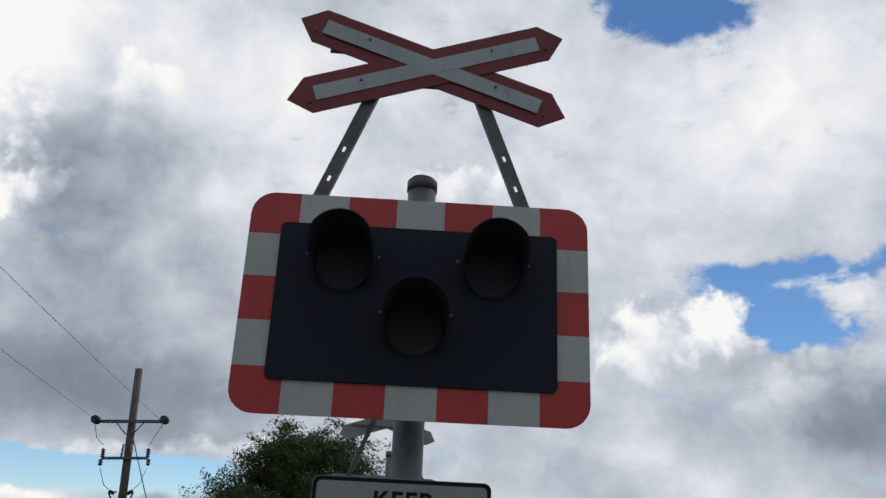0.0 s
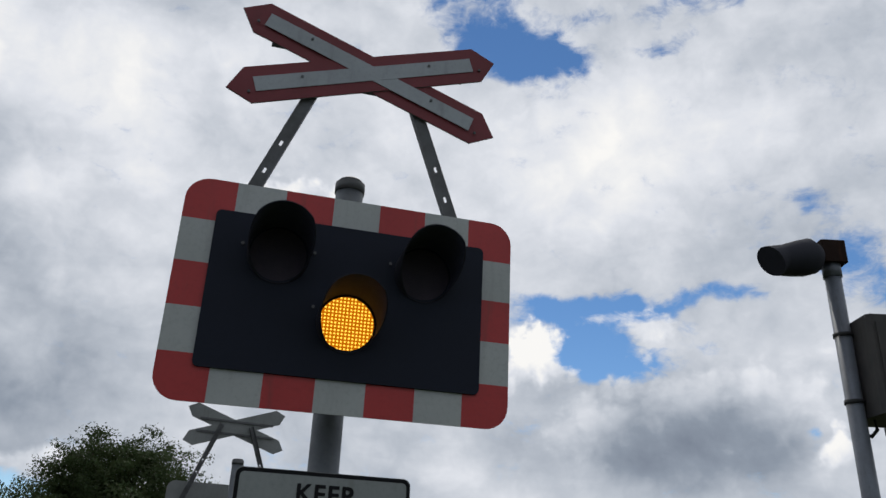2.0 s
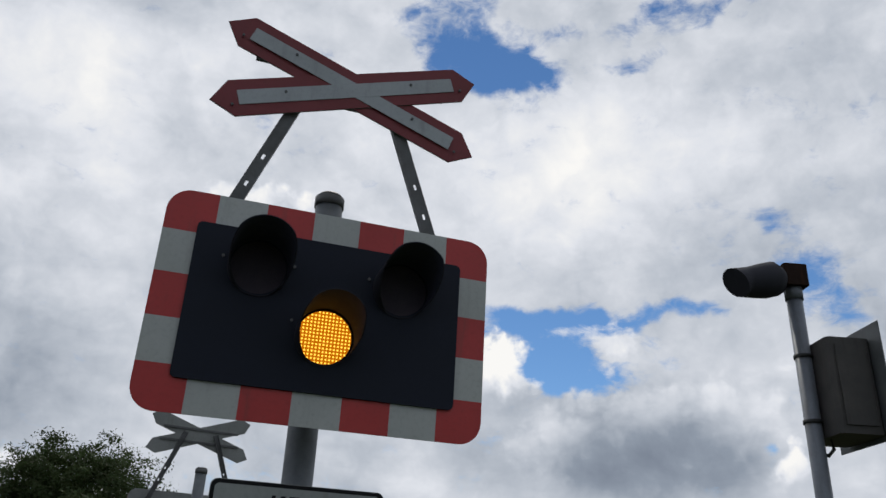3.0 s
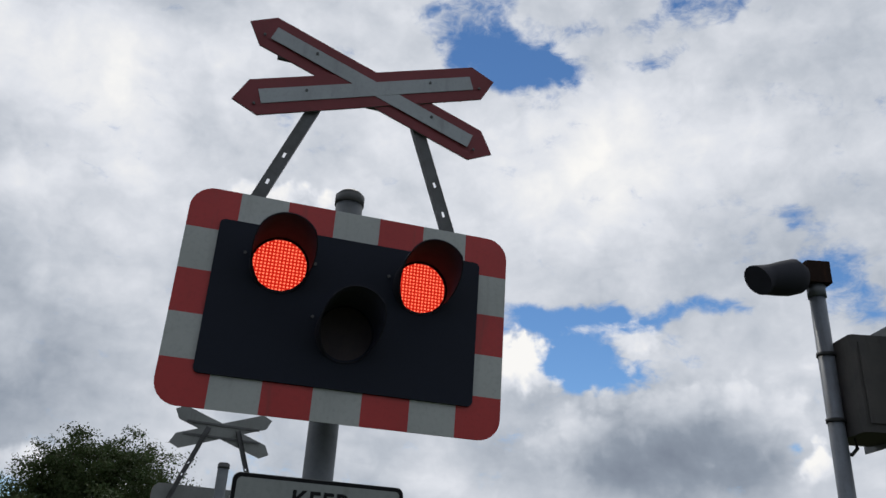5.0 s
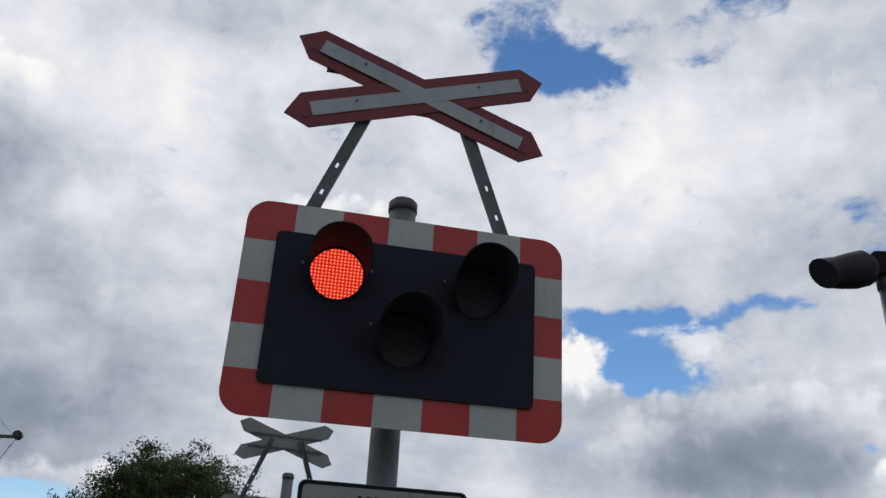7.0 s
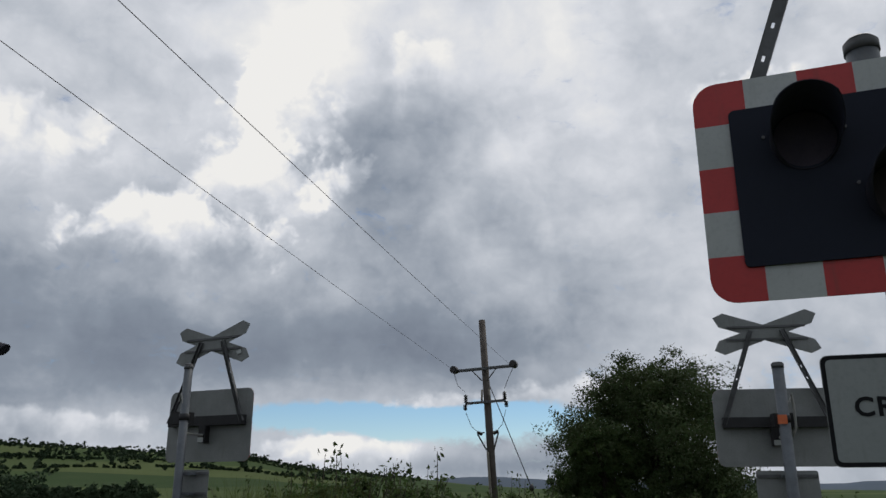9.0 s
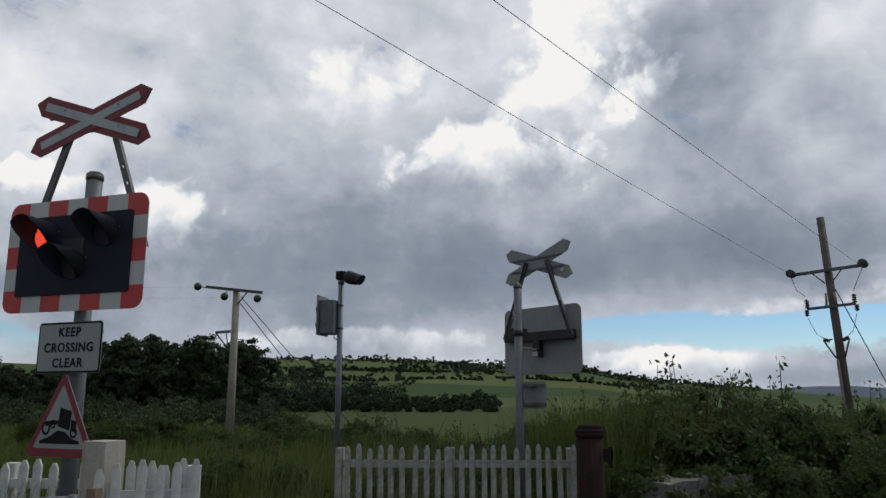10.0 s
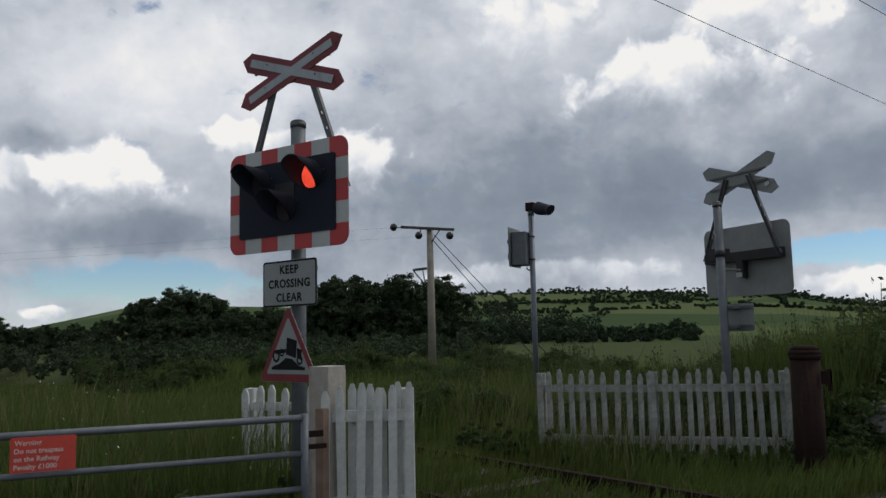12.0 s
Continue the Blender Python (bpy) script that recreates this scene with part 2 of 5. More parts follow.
M_HOOD = material("hood_black", (0.020, 0.021, 0.030), 0.75, second=(0.026, 0.027, 0.036), scale=9, bump=0.1, gloss=0.2)
M_LENS = material("unlit_lens", (0.052, 0.042, 0.056), 0.7, second=(0.042, 0.036, 0.05), scale=20, bump=0.25, grain=140, gloss=0.2)
M_LENSAMBER = material("unlit_amber_lens", (0.058, 0.046, 0.05), 0.7, second=(0.045, 0.038, 0.046), scale=20, bump=0.25, grain=140, gloss=0.2)
M_GALV = material("galvanised_steel", (0.135, 0.15, 0.165), 0.6, 0.3, second=(0.095, 0.106, 0.118), scale=9, spread=0.7, bump=0.08, dirt=(0.13, 0.13, 0.125))
M_GALVDARK = material("dull_steel", (0.12, 0.125, 0.13), 0.6, 0.5, second=(0.09, 0.09, 0.09), scale=9, bump=0.08)
M_POLEBLUE = material("grey_painted_pole", (0.14, 0.16, 0.19), 0.5, 0.2, second=(0.11, 0.12, 0.14), scale=5, bump=0.06, dirt=(0.07, 0.07, 0.07))
M_ALU = material("bare_aluminium", (0.225, 0.235, 0.23), 0.6, 0.2, second=(0.18, 0.19, 0.185), scale=4, bump=0.05, dirt=(0.16, 0.165, 0.155))
M_BEAM = material("black_steel_beam", (0.02, 0.02, 0.022), 0.65, 0.2, bump=0.1)
M_BOXDARK = material("brownish_dark_box", (0.030, 0.029, 0.029), 0.7, second=(0.055, 0.050, 0.047), scale=5, spread=0.4, bump=0.1, dirt=(0.02, 0.018, 0.017))
M_CABLE = material("grey_cable", (0.32, 0.32, 0.3), 0.6)
M_BLACKRUB = material("black_rubber", (0.015, 0.015, 0.016), 0.7)
M_ORANGE = material("orange_tape", (0.7, 0.16, 0.05), 0.6)
M_TEXTBLACK = material("black_lettering", (0.014, 0.014, 0.016), 0.7, bump=0.02, gloss=0.1)
M_SIGNGREY = material("grey_white_sign", (0.245, 0.265, 0.26), 0.5, second=(0.21, 0.23, 0.225), scale=3, bump=0.03, dirt=(0.18, 0.19, 0.18))
M_NOTICERED = material("notice_red", (0.62, 0.06, 0.035), 0.5, second=(0.5, 0.06, 0.04), scale=8, bump=0.03)
M_PINK = material("pale_lettering", (0.75, 0.55, 0.5), 0.5)
M_PAINTWOOD = material("white_painted_wood", (0.56, 0.58, 0.57), 0.7, second=(0.38, 0.39, 0.36), scale=7, spread=0.6, bump=0.25, grain=40, dirt=(0.2, 0.21, 0.16))
M_OLDWOOD = material("flaking_white_wood", (0.34, 0.355, 0.33), 0.8, second=(0.17, 0.175, 0.15), scale=11, spread=0.5, bump=0.4, grain=40, dirt=(0.075, 0.085, 0.045))
M_GATE = material("dull_blue_grey_tube", (0.12, 0.135, 0.155), 0.55, 0.3, second=(0.09, 0.1, 0.115), scale=7, bump=0.1)
M_POSTWOOD = material("weathered_cream_wood", (0.38, 0.36, 0.325), 0.75, second=(0.27, 0.245, 0.21), scale=5, spread=0.6, bump=0.3, grain=35, dirt=(0.16, 0.12, 0.09))
M_RUSTWOOD = material("rust_stained_wood", (0.15, 0.075, 0.045), 0.85, second=(0.24, 0.17, 0.13), scale=6, bump=0.3)
M_POLEWOOD = material("weathered_pole_wood", (0.10, 0.085, 0.072), 0.85, second=(0.06, 0.05, 0.044), scale=3, spread=0.7, bump=0.4, grain=30, dirt=(0.06, 0.05, 0.045))
M_POLEPALE = material("pale_pole_wood", (0.27, 0.245, 0.20), 0.85, second=(0.19, 0.17, 0.14), scale=3, bump=0.3, grain=30)
M_RUST = material("rusted_iron", (0.028, 0.017, 0.014), 0.95, 0.0, gloss=0.08, second=(0.020, 0.014, 0.012), scale=7, spread=0.7, bump=0.5, grain=35, dirt=(0.05, 0.024, 0.015))
M_INSUL = material("brown_porcelain", (0.022, 0.018, 0.017), 0.3)
M_WIRE = material("dark_wire", (0.06, 0.055, 0.058), 0.7, 0.1, gloss=0.2)
M_STONE = material("grey_stone", (0.17, 0.168, 0.16), 0.9, second=(0.10, 0.10, 0.092), scale=9, bump=0.6, grain=45, per_piece=0.5, gloss=0.15)
M_ASPHALT = material("asphalt", (0.055, 0.055, 0.056), 0.9, second=(0.04, 0.04, 0.042), scale=1.2, bump=0.5, grain=120, gloss=0.15)
M_BALLAST = material("ballast", (0.055, 0.05, 0.042), 0.95, second=(0.035, 0.034, 0.026), scale=14, bump=0.9, grain=40, gloss=0.15)
M_SLEEPER = material("sleeper_timber", (0.075, 0.06, 0.05), 0.9, bump=0.4, grain=30)
M_BARK = material("bark", (0.055, 0.045, 0.035), 0.95, bump=0.6, grain=18, gloss=0.15)
M_LEAF = material("tree_leaf", (0.060, 0.086, 0.031), 0.6, second=(0.040, 0.060, 0.022), scale=0.5, bump=0, per_piece=0.4, transmit=0.25, gloss=0.15)
M_LEAFDARK = material("wood_leaf", (0.041, 0.063, 0.028), 0.7, second=(0.028, 0.044, 0.021), scale=0.12, bump=0, per_piece=0.35, transmit=0.12, gloss=0.15)
# slightly paler and bluer than wood leaf: distance haze put into the colour
M_HILLLEAF = material("hazed_hill_leaf", (0.042, 0.066, 0.034), 0.8, second=(0.030, 0.048, 0.027), scale=0.03, bump=0, per_piece=0.25, transmit=0.1, gloss=0.1)
M_BUSHLEAF = material("bush_leaf", (0.064, 0.094, 0.031), 0.6, second=(0.041, 0.065, 0.022), scale=0.9, bump=0, per_piece=0.5, transmit=0.42, gloss=0.12)
M_GRASS = material("grass_blade", (0.105, 0.130, 0.034), 0.6, second=(0.064, 0.094, 0.024), scale=0.35, bump=0, per_piece=0.8, transmit=0.35, gloss=0.15)
M_STRAW = material("seed_head", (0.19, 0.17, 0.085), 0.8, bump=0, per_piece=0.5, gloss=0.15)
M_FLOWER = material("white_flower", (0.6, 0.6, 0.55), 0.7, bump=0)
M_YELLOW = material("warning_yellow", (0.72, 0.36, 0.02), 0.4, second=(0.65, 0.32, 0.02), scale=2, bump=0.02)
M_GLASS = material("cab_glass", (0.012, 0.014, 0.022), 0.08, bump=0)
M_TRAINSIDE = material("train_side_grey", (0.34, 0.37, 0.40), 0.4, second=(0.28, 0.3, 0.33), scale=1, bump=0.02)
M_CABINET = material("grey_cabinet", (0.10, 0.11, 0.115), 0.5, bump=0.05, dirt=(0.12, 0.12, 0.11))
G_RED = glow("red_led_glow", (0.6, 0.02, 0.01), 1.0)
G_REDDOT = glow("red_led_point", (1.0, 0.16, 0.085), 1.7)
G_AMBER = glow("amber_led_glow", (0.55, 0.15, 0.002), 1.0)
G_AMBERDOT = glow("amber_led_point", (1.0, 0.55, 0.06), 1.8)
G_HEAD = glow("headlamp_glow", (1.0, 0.95, 0.85), 4.0)


# ---- building blocks ----
class Shape:
    """Collects vertices and faces of one mesh."""

    def __init__(self):
        self.v, self.f, self.round = [], [], set()

    def face(self, *points):
        i = len(self.v)
        self.v += [tuple(p) for p in points]
        self.f.append(tuple(range(i, i + len(points))))

    def box(self, c, s, m=None, chamfer=0.0):
        """A box about c of size s, its upright edges chamfered."""
        x, y, z = s[0] / 2, s[1] / 2, s[2] / 2
        k = min(chamfer, x * 0.9, y * 0.9)
        if k:
            ring = [(-x + k, -y), (x - k, -y), (x, -y + k), (x, y - k), (x - k, y), (-x + k, y), (-x, y - k), (-x, -y + k)]
        else:
            ring = [(-x, -y), (x, -y), (x, y), (-x, y)]
        n, i = len(ring), len(self.v)
        pts = [Vector((a, b, -z)) for a, b in ring] + [Vector((a, b, z)) for a, b in ring]
        for p in pts:
            p = (m @ p if m else p) + Vector(c)
            self.v.append(tuple(p))
        self.f.append(tuple(i + j for j in reversed(range(n))))
        self.f.append(tuple(i + n + j for j in range(n)))
        for j in range(n):
            k2 = (j + 1) % n
            self.f.append((i + j, i + k2, i + n + k2, i + n + j))
        return self

    def rod(self, p0, p1, r0, r1=None, n=14, caps=True):
        p0, p1 = Vector(p0), Vector(p1)
        r1 = r0 if r1 is None else r1
        q = (p1 - p0).to_track_quat("Z", "Y")
        i = len(self.v)
        for p, r in ((p0, r0), (p1, r1)):
            for j in range(n):
                a = 2 * math.pi * j / n
                self.v.append(tuple(p + q @ Vector((r * math.cos(a), r * math.sin(a), 0))))
        for j in range(n):
            k = (j + 1) % n
            self.round.add(len(self.f))
            self.f.append((i + j, i + k, i + n + k, i + n + j))
        if caps:
            self.f.append(tuple(i + j for j in reversed(range(n))))
            self.f.append(tuple(i + n + j for j in range(n)))
        return self

    def path(self, points, r, n=8):
        """One bent tube along the points."""
        pts = [Vector(p) for p in points]
        i = len(self.v)
        for k, p in enumerate(pts):
            d = (pts[min(k + 1, len(pts) - 1)] - pts[max(k - 1, 0)]).normalized()
            q = d.to_track_quat("Z", "Y")
            self.v += [tuple(p + q @ Vector((r * math.cos(2 * math.pi * j / n), r * math.sin(2 * math.pi * j / n), 0))) for j in range(n)]
        for k in range(len(pts) - 1):
            for j in range(n):
                m = (j + 1) % n
                self.round.add(len(self.f))
                self.f.append((i + k * n + j, i + k * n + m, i + (k + 1) * n + m, i + (k + 1) * n + j))
        return self

    def plate(self, outline, y0, y1):
        """An outline in x and z, drawn out from y0 (front) to y1."""
        i, n = len(self.v), len(outline)
        self.v += [(x, y0, z) for x, z in outline] + [(x, y1, z) for x, z in outline]
        self.f.append(tuple(i + j for j in range(n)))
        self.f.append(tuple(i + n + j for j in reversed(range(n))))
        for j in range(n):
            k = (j + 1) % n
            self.f.append((i + k, i + j, i + n + j, i + n + k))
        return self

    def blob(self, c, r, squash=(1, 1, 1), n=10):
        i = len(self.v)
        rows = n // 2
        for a in range(rows + 1):
            th = math.pi * a / rows
            for b in range(n):
                ph = 2 * math.pi * b / n
                self.v.append((c[0] + r * squash[0] * math.sin(th) * math.cos(ph), c[1] + r * squash[1] * math.sin(th) * math.sin(ph), c[2] + r * squash[2] * math.cos(th)))
        for a in range(rows):
            for b in range(n):
                k = (b + 1) % n
                self.round.add(len(self.f))
                self.f.append((i + a * n + b, i + (a + 1) * n + b, i + (a + 1) * n + k, i + a * n + k))
        return self

    def mesh(self, name, mat, weld=False):
        me = bpy.data.meshes.new(name)
        me.from_pydata(self.v, [], self.f)
        if self.round:
            me.polygons.foreach_set("use_smooth", [j in self.round for j in range(len(self.f))])
        if weld:
            bm = bmesh.new()
            bm.from_mesh(me)
            bmesh.ops.remove_doubles(bm, verts=bm.verts, dist=0.0004)
            bm.to_mesh(me)
            bm.free()
        me.materials.append(mat)
        me.update()
        return me


def part(name, shape, mat, parent=None, label="", m=None, weld=False):
    """Links a shape (or a ready mesh) as one object under its thing."""
    me = shape.mesh(name, mat, weld) if isinstance(shape, Shape) else shape
    if not isinstance(shape, Shape):
        me.materials.clear()
        me.materials.append(mat)
    ob = new(name, me)
    if parent is not None:
        ob.parent = parent
    if m is not None:
        ob.matrix_basis = m
    return tagged(ob, label)


def thing(name, m, label, category, group="", kind=""):
    ob = new(name)
    ob.empty_display_size = 0.2
    ob.matrix_basis = m
    return tagged(ob, label, category, group, kind)


def arrays_mesh(name, verts, faces, mat):
    """A mesh from arrays of vertices and of equal-sided faces."""
    me = bpy.data.meshes.new(name)
    k = faces.shape[1]
    me.vertices.add(len(verts))
    me.vertices.foreach_set("co", np.ascontiguousarray(verts, dtype=np.float32).ravel())
    me.loops.add(faces.size)
    me.loops.foreach_set("vertex_index", np.ascontiguousarray(faces, dtype=np.int32).ravel())
    me.polygons.add(len(faces))
    me.polygons.foreach_set("loop_start", np.arange(0, faces.size, k, dtype=np.int32))
    me.polygons.foreach_set("loop_total", np.full(len(faces), k, dtype=np.int32))
    me.materials.append(mat)
    me.update(calc_edges=True)
    me.validate()
    return me


def rounded(wd, ht, r, cx=0.0, cz=0.0, n=7):
    pts = []
    for qx, qz, a0 in ((1, -1, -90), (1, 1, 0), (-1, 1, 90), (-1, -1, 180)):
        for j in range(n + 1):
            a = radians(a0 + 90 * j / n)
            pts.append((cx + qx * (wd / 2 - r) + r * math.cos(a), cz + qz * (ht / 2 - r) + r * math.sin(a)))
    return pts


def clip_outline(pts, x0, x1, z0, z1):
    """Cuts a convex outline to a rectangle."""
    for axis, lim, sign in ((0, x0, 1), (0, x1, -1), (1, z0, 1), (1, z1, -1)):
        out = []
        for p, q in zip(pts, pts[1:] + pts[:1]):
            a, b = sign * (p[axis] - lim), sign * (q[axis] - lim)
            if a >= 0:
                out.append(p)
            if a * b < 0:
                s = a / (a - b)
                out.append((p[0] + s * (q[0] - p[0]), p[1] + s * (q[1] - p[1])))
        pts = out
    return pts


def lettering(body, size, bold=0.0, spacing=1.0):
    """Flat raised letters in the x-z plane, facing -y, centred."""
    cu = bpy.data.curves.new("letters", "FONT")
    cu.body, cu.size, cu.align_x, cu.offset, cu.extrude, cu.space_character, cu.resolution_u = body, size, "CENTER", bold, 0.0012, spacing, 3
    ob = new("letters", cu)
    me = bpy.data.meshes.new_from_object(ob.evaluated_get(bpy.context.evaluated_depsgraph_get()))
    bpy.data.objects.remove(ob)
    me.transform(pose(0, 0, 0, 90))
    return me


# ---- the ground: one sheet, level near the crossing, rising to the pastured hills ----
RIDGE_AZ = [-180, 0, 8, 14, 19, 23, 27, 31, 34, 39, 45, 51, 57, 62, 68, 74, 79.5, 83, 86, 92, 100, 180]
RIDGE_EL = [0.0, 0.0, 0.05, 0.1, 0.35, 0.75, 1.0, 1.45, 2.1, 2.25, 2.5, 2.6, 2.5, 2.3, 2.0, 2.1, 2.2, 1.5, 0.9, 0.3, 0.0, 0.0]


def track_y(x):
    return 1.25 + 0.115 * (x + 7.3)


FALL = 0.0315


def fall(x, y):
    """How far the line and its verge have dropped, going west on the falling gradient."""
    return np.clip((-12.0 - x) * FALL, 0, 4) * np.clip((7.5 - np.abs(y - track_y(x))) / 3.5, 0, 1)


def ground_z(x, y):
    """Height of the ground sheet."""
    r = math.hypot(x, y)
    a = math.degrees(math.atan2(-x, y))
    ridge = 700 * math.tan(radians(float(np.interp(a, RIDGE_AZ, RIDGE_EL))))
    s = min(max((r - 130) / 570, 0), 1)
    s = s * s * (3 - 2 * s)
    z = ridge * s
    if r > 150:
        z += s * (1 - 0.6 * s) * 5.0 * noise.noise((x / 130, y / 130, 0.3))
    if r > 700:
        z -= (r - 700) * 0.02
    if r < 150:
        z -= float(fall(x, y))
    return z + 0.02 * noise.noise((x * 0.7, y * 0.7, 0)) * (1 if r < 60 else 0)


M_GROUND = bpy.data.materials.new("ground_cover")
M_GROUND.use_nodes = True
gn = Nodes(M_GROUND.node_tree)
gp = gn.add("ShaderNodeTexCoord").outputs["Object"]
cell = gn.add("ShaderNodeTexVoronoi")
gn.put(cell.inputs["Vector"], gp)
cell.inputs["Scale"].default_value = 0.011
field = gn.add("ShaderNodeSeparateColor")
gn.put(field.inputs[0], cell.outputs["Color"])
pasture = gn.ramp(field.outputs[0], [(0.0, (0.030, 0.054, 0.018)), (0.4, (0.046, 0.073, 0.024)), (0.7, (0.078, 0.100, 0.036)), (1.0, (0.038, 0.062, 0.021))])
mott = gn.noise(gp, 0.05, 6.0, 0.65).outputs["Fac"]
pasture = gn.mix(gn.smooth(mott, 0.42, 0.7, 0.0, 0.4), pasture, (0.055, 0.074, 0.030, 1))
rough_n = gn.noise(gp, 2.2, 8.0, 0.7).outputs["Fac"]
near = gn.ramp(rough_n, [(0.3, (0.030, 0.032, 0.016)), (0.5, (0.045, 0.060, 0.020)), (0.75, (0.075, 0.082, 0.034))])
dist = gn.add("ShaderNodeVectorMath", operation="LENGTH")
gn.put(dist.inputs[0], gp)
gcol = gn.mix(gn.smooth(dist.outputs["Value"], 45.0, 130.0), near, pasture)
gb = gn.add("ShaderNodeBsdfPrincipled")
gn.put(gb.inputs["Base Color"], gcol)
gb.inputs["Roughness"].default_value = 0.95
gb.inputs["Specular IOR Level"].default_value = 0.05
gbump = gn.add("ShaderNodeBump")
gbump.inputs["Strength"].default_value = 0.6
gbump.inputs["Distance"].default_value = 0.05
gn.put(gbump.inputs["Height"], rough_n)
gn.put(gb.inputs["Normal"], gbump.outputs[0])
gn.put(gn.add("ShaderNodeOutputMaterial").inputs[0], gb.outputs[0])

rings = [0.0] + [1.5 * 1.085 ** k for k in range(96)]
spokes = 480
gv = [(0, 0, 0)]
for r in rings[1:]:
    for k in range(spokes):
        a = 2 * math.pi * k / spokes
        x, y = r * math.cos(a), r * math.sin(a)
        gv.append((x, y, ground_z(x, y)))
gme = bpy.data.meshes.new("ground")
faces = [(0, 1 + k, 1 + (k + 1) % spokes) for k in range(spokes)]
for j in range(len(rings) - 2):
    o = 1 + j * spokes
    faces += [(o + k, o + spokes + k, o + spokes + (k + 1) % spokes, o + (k + 1) % spokes) for k in range(spokes)]
gme.from_pydata(gv, [], faces)
gme.polygons.foreach_set("use_smooth", [True] * len(faces))
gme.materials.append(M_GROUND)
tagged(new("ground", gme), "rough grassland rising to green pastured hills", "ground", kind="structure")

# far hills beyond the pasture, distance haze put into their blue colour
M_FAR = material("hazed_far_hill", (0.055, 0.082, 0.12), 1.0, second=(0.045, 0.068, 0.10), scale=0.004, bump=0)
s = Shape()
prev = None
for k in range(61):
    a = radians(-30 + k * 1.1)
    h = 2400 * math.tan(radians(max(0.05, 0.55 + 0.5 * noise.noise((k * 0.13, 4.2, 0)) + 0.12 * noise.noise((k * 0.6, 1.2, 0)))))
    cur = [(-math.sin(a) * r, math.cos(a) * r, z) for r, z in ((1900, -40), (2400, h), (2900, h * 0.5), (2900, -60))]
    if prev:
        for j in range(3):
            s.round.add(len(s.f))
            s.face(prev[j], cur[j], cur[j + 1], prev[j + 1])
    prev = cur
tagged(part("backdrop_hills", s, M_FAR), "distant wooded hills on the horizon, blue-grey haze in their colour", "hills", kind="structure")

# ---- the road over the crossing ----
s = Shape()
centre = [(-2.4, -40), (-2.8, -10), (-3.0, -2), (-3.0, 2), (-3.0, 6), (-2.5, 9.5), (-0.8, 13.5), (4, 17), (14, 20), (40, 24)]
left, right = [], []
for j, (x, y) in enumerate(centre):
    a, b = centre[max(j - 1, 0)], centre[min(j + 1, len(centre) - 1)]
    d = Vector((b[0] - a[0], b[1] - a[1])).normalized()
    left.append((x - d.y * 1.75, y + d.x * 1.75, 0.045))
    right.append((x + d.y * 1.75, y - d.x * 1.75, 0.045))
for j in range(len(centre) - 1):
    s.face(left[j], right[j], right[j + 1], left[j + 1])
    for side in (left, right):
        s.face(side[j], side[j + 1], (*side[j + 1][:2], -0.05), (*side[j][:2], -0.05))
tagged(part("road", s, M_ASPHALT), "narrow worn asphalt lane over the crossing", "road", kind="structure")

# ---- the railway ----
TRACK = Matrix.Translation((-7.3, 1.25, 0)) @ pose(0, 0, 0, 0, 0, math.degrees(math.atan(0.115)))
track = thing("railway_track", TRACK, "single railway track with rusty rails, overgrown with weeds", "railway track", kind="structure")
s = Shape()
def line_z(x):
    return -FALL * max(0.0, -4.7 - x)


for x0, x1 in ((-120, -4.7), (-4.7, 1.6), (6.7, 60)):
    a, b = line_z(x0), line_z(x1)
    s.face((x0, -1.5, a), (x1, -1.5, b), (x1, -1.2, b + 0.07), (x0, -1.2, a + 0.07))
    s.face((x0, -1.2, a + 0.07), (x1, -1.2, b + 0.07), (x1, 1.2, b + 0.07), (x0, 1.2, a + 0.07))
    s.face((x0, 1.2, a + 0.07), (x1, 1.2, b + 0.07), (x1, 1.5, b), (x0, 1.5, a))
part("ballast_bed", s, M_BALLAST, track, "brown ballast with weeds")
for side in (-0.7525, 0.7525):
    s = Shape()
    for z, wd, hg in ((0.075, 0.13, 0.02), (0.125, 0.022, 0.09), (0.18, 0.07, 0.035)):
        s.box((27.65, side, z), (64.7, wd, hg))
        s.box((-62.35, side, z + line_z(-62.35)), (115.35, wd, hg), pose(0, 0, 0, 0, -math.degrees(math.atan(FALL)), 0).to_3x3())
    part("rail", s, M_RUST, track, "rusty steel rail")
sl = Shape().box((0, 0, 0.04), (0.25, 2.5, 0.13), chamfer=0.02).mesh("sleeper", M_SLEEPER)
for k in range(70):
    x = -44 + k * 0.68
    if x > 1.4:
        x += 5.4
    o = new("sleeper", sl)
    o.parent = track
    o.matrix_basis = pose(x, random.uniform(-0.03, 0.03), 0.01 + line_z(x))


# ---- crossing signals ----
def arm_outline(tip, shoulder, half):
    return [(-tip, 0), (-shoulder, -half), (shoulder, -half), (tip, 0), (shoulder, half), (-shoulder, half)]


def turn2(pts, deg, cx, cz):
    c, sn = math.cos(radians(deg)), math.sin(radians(deg))
    return [(cx + x * c - z * sn, cz + x * sn + z * c) for x, z in pts]


PANEL = (0.0, 2.533)        # middle of the black panel in the signal's own space
LAMPS = [("red", -0.267, 2.676), ("red", 0.267, 2.676), ("amber", 0.0, 2.455)]
SHUT_Y = -0.0087           # the shutters, added to black out the lamps, slide inside the panel
SHUT_TRAVEL = {"red": -0.212, "amber": 0.208}


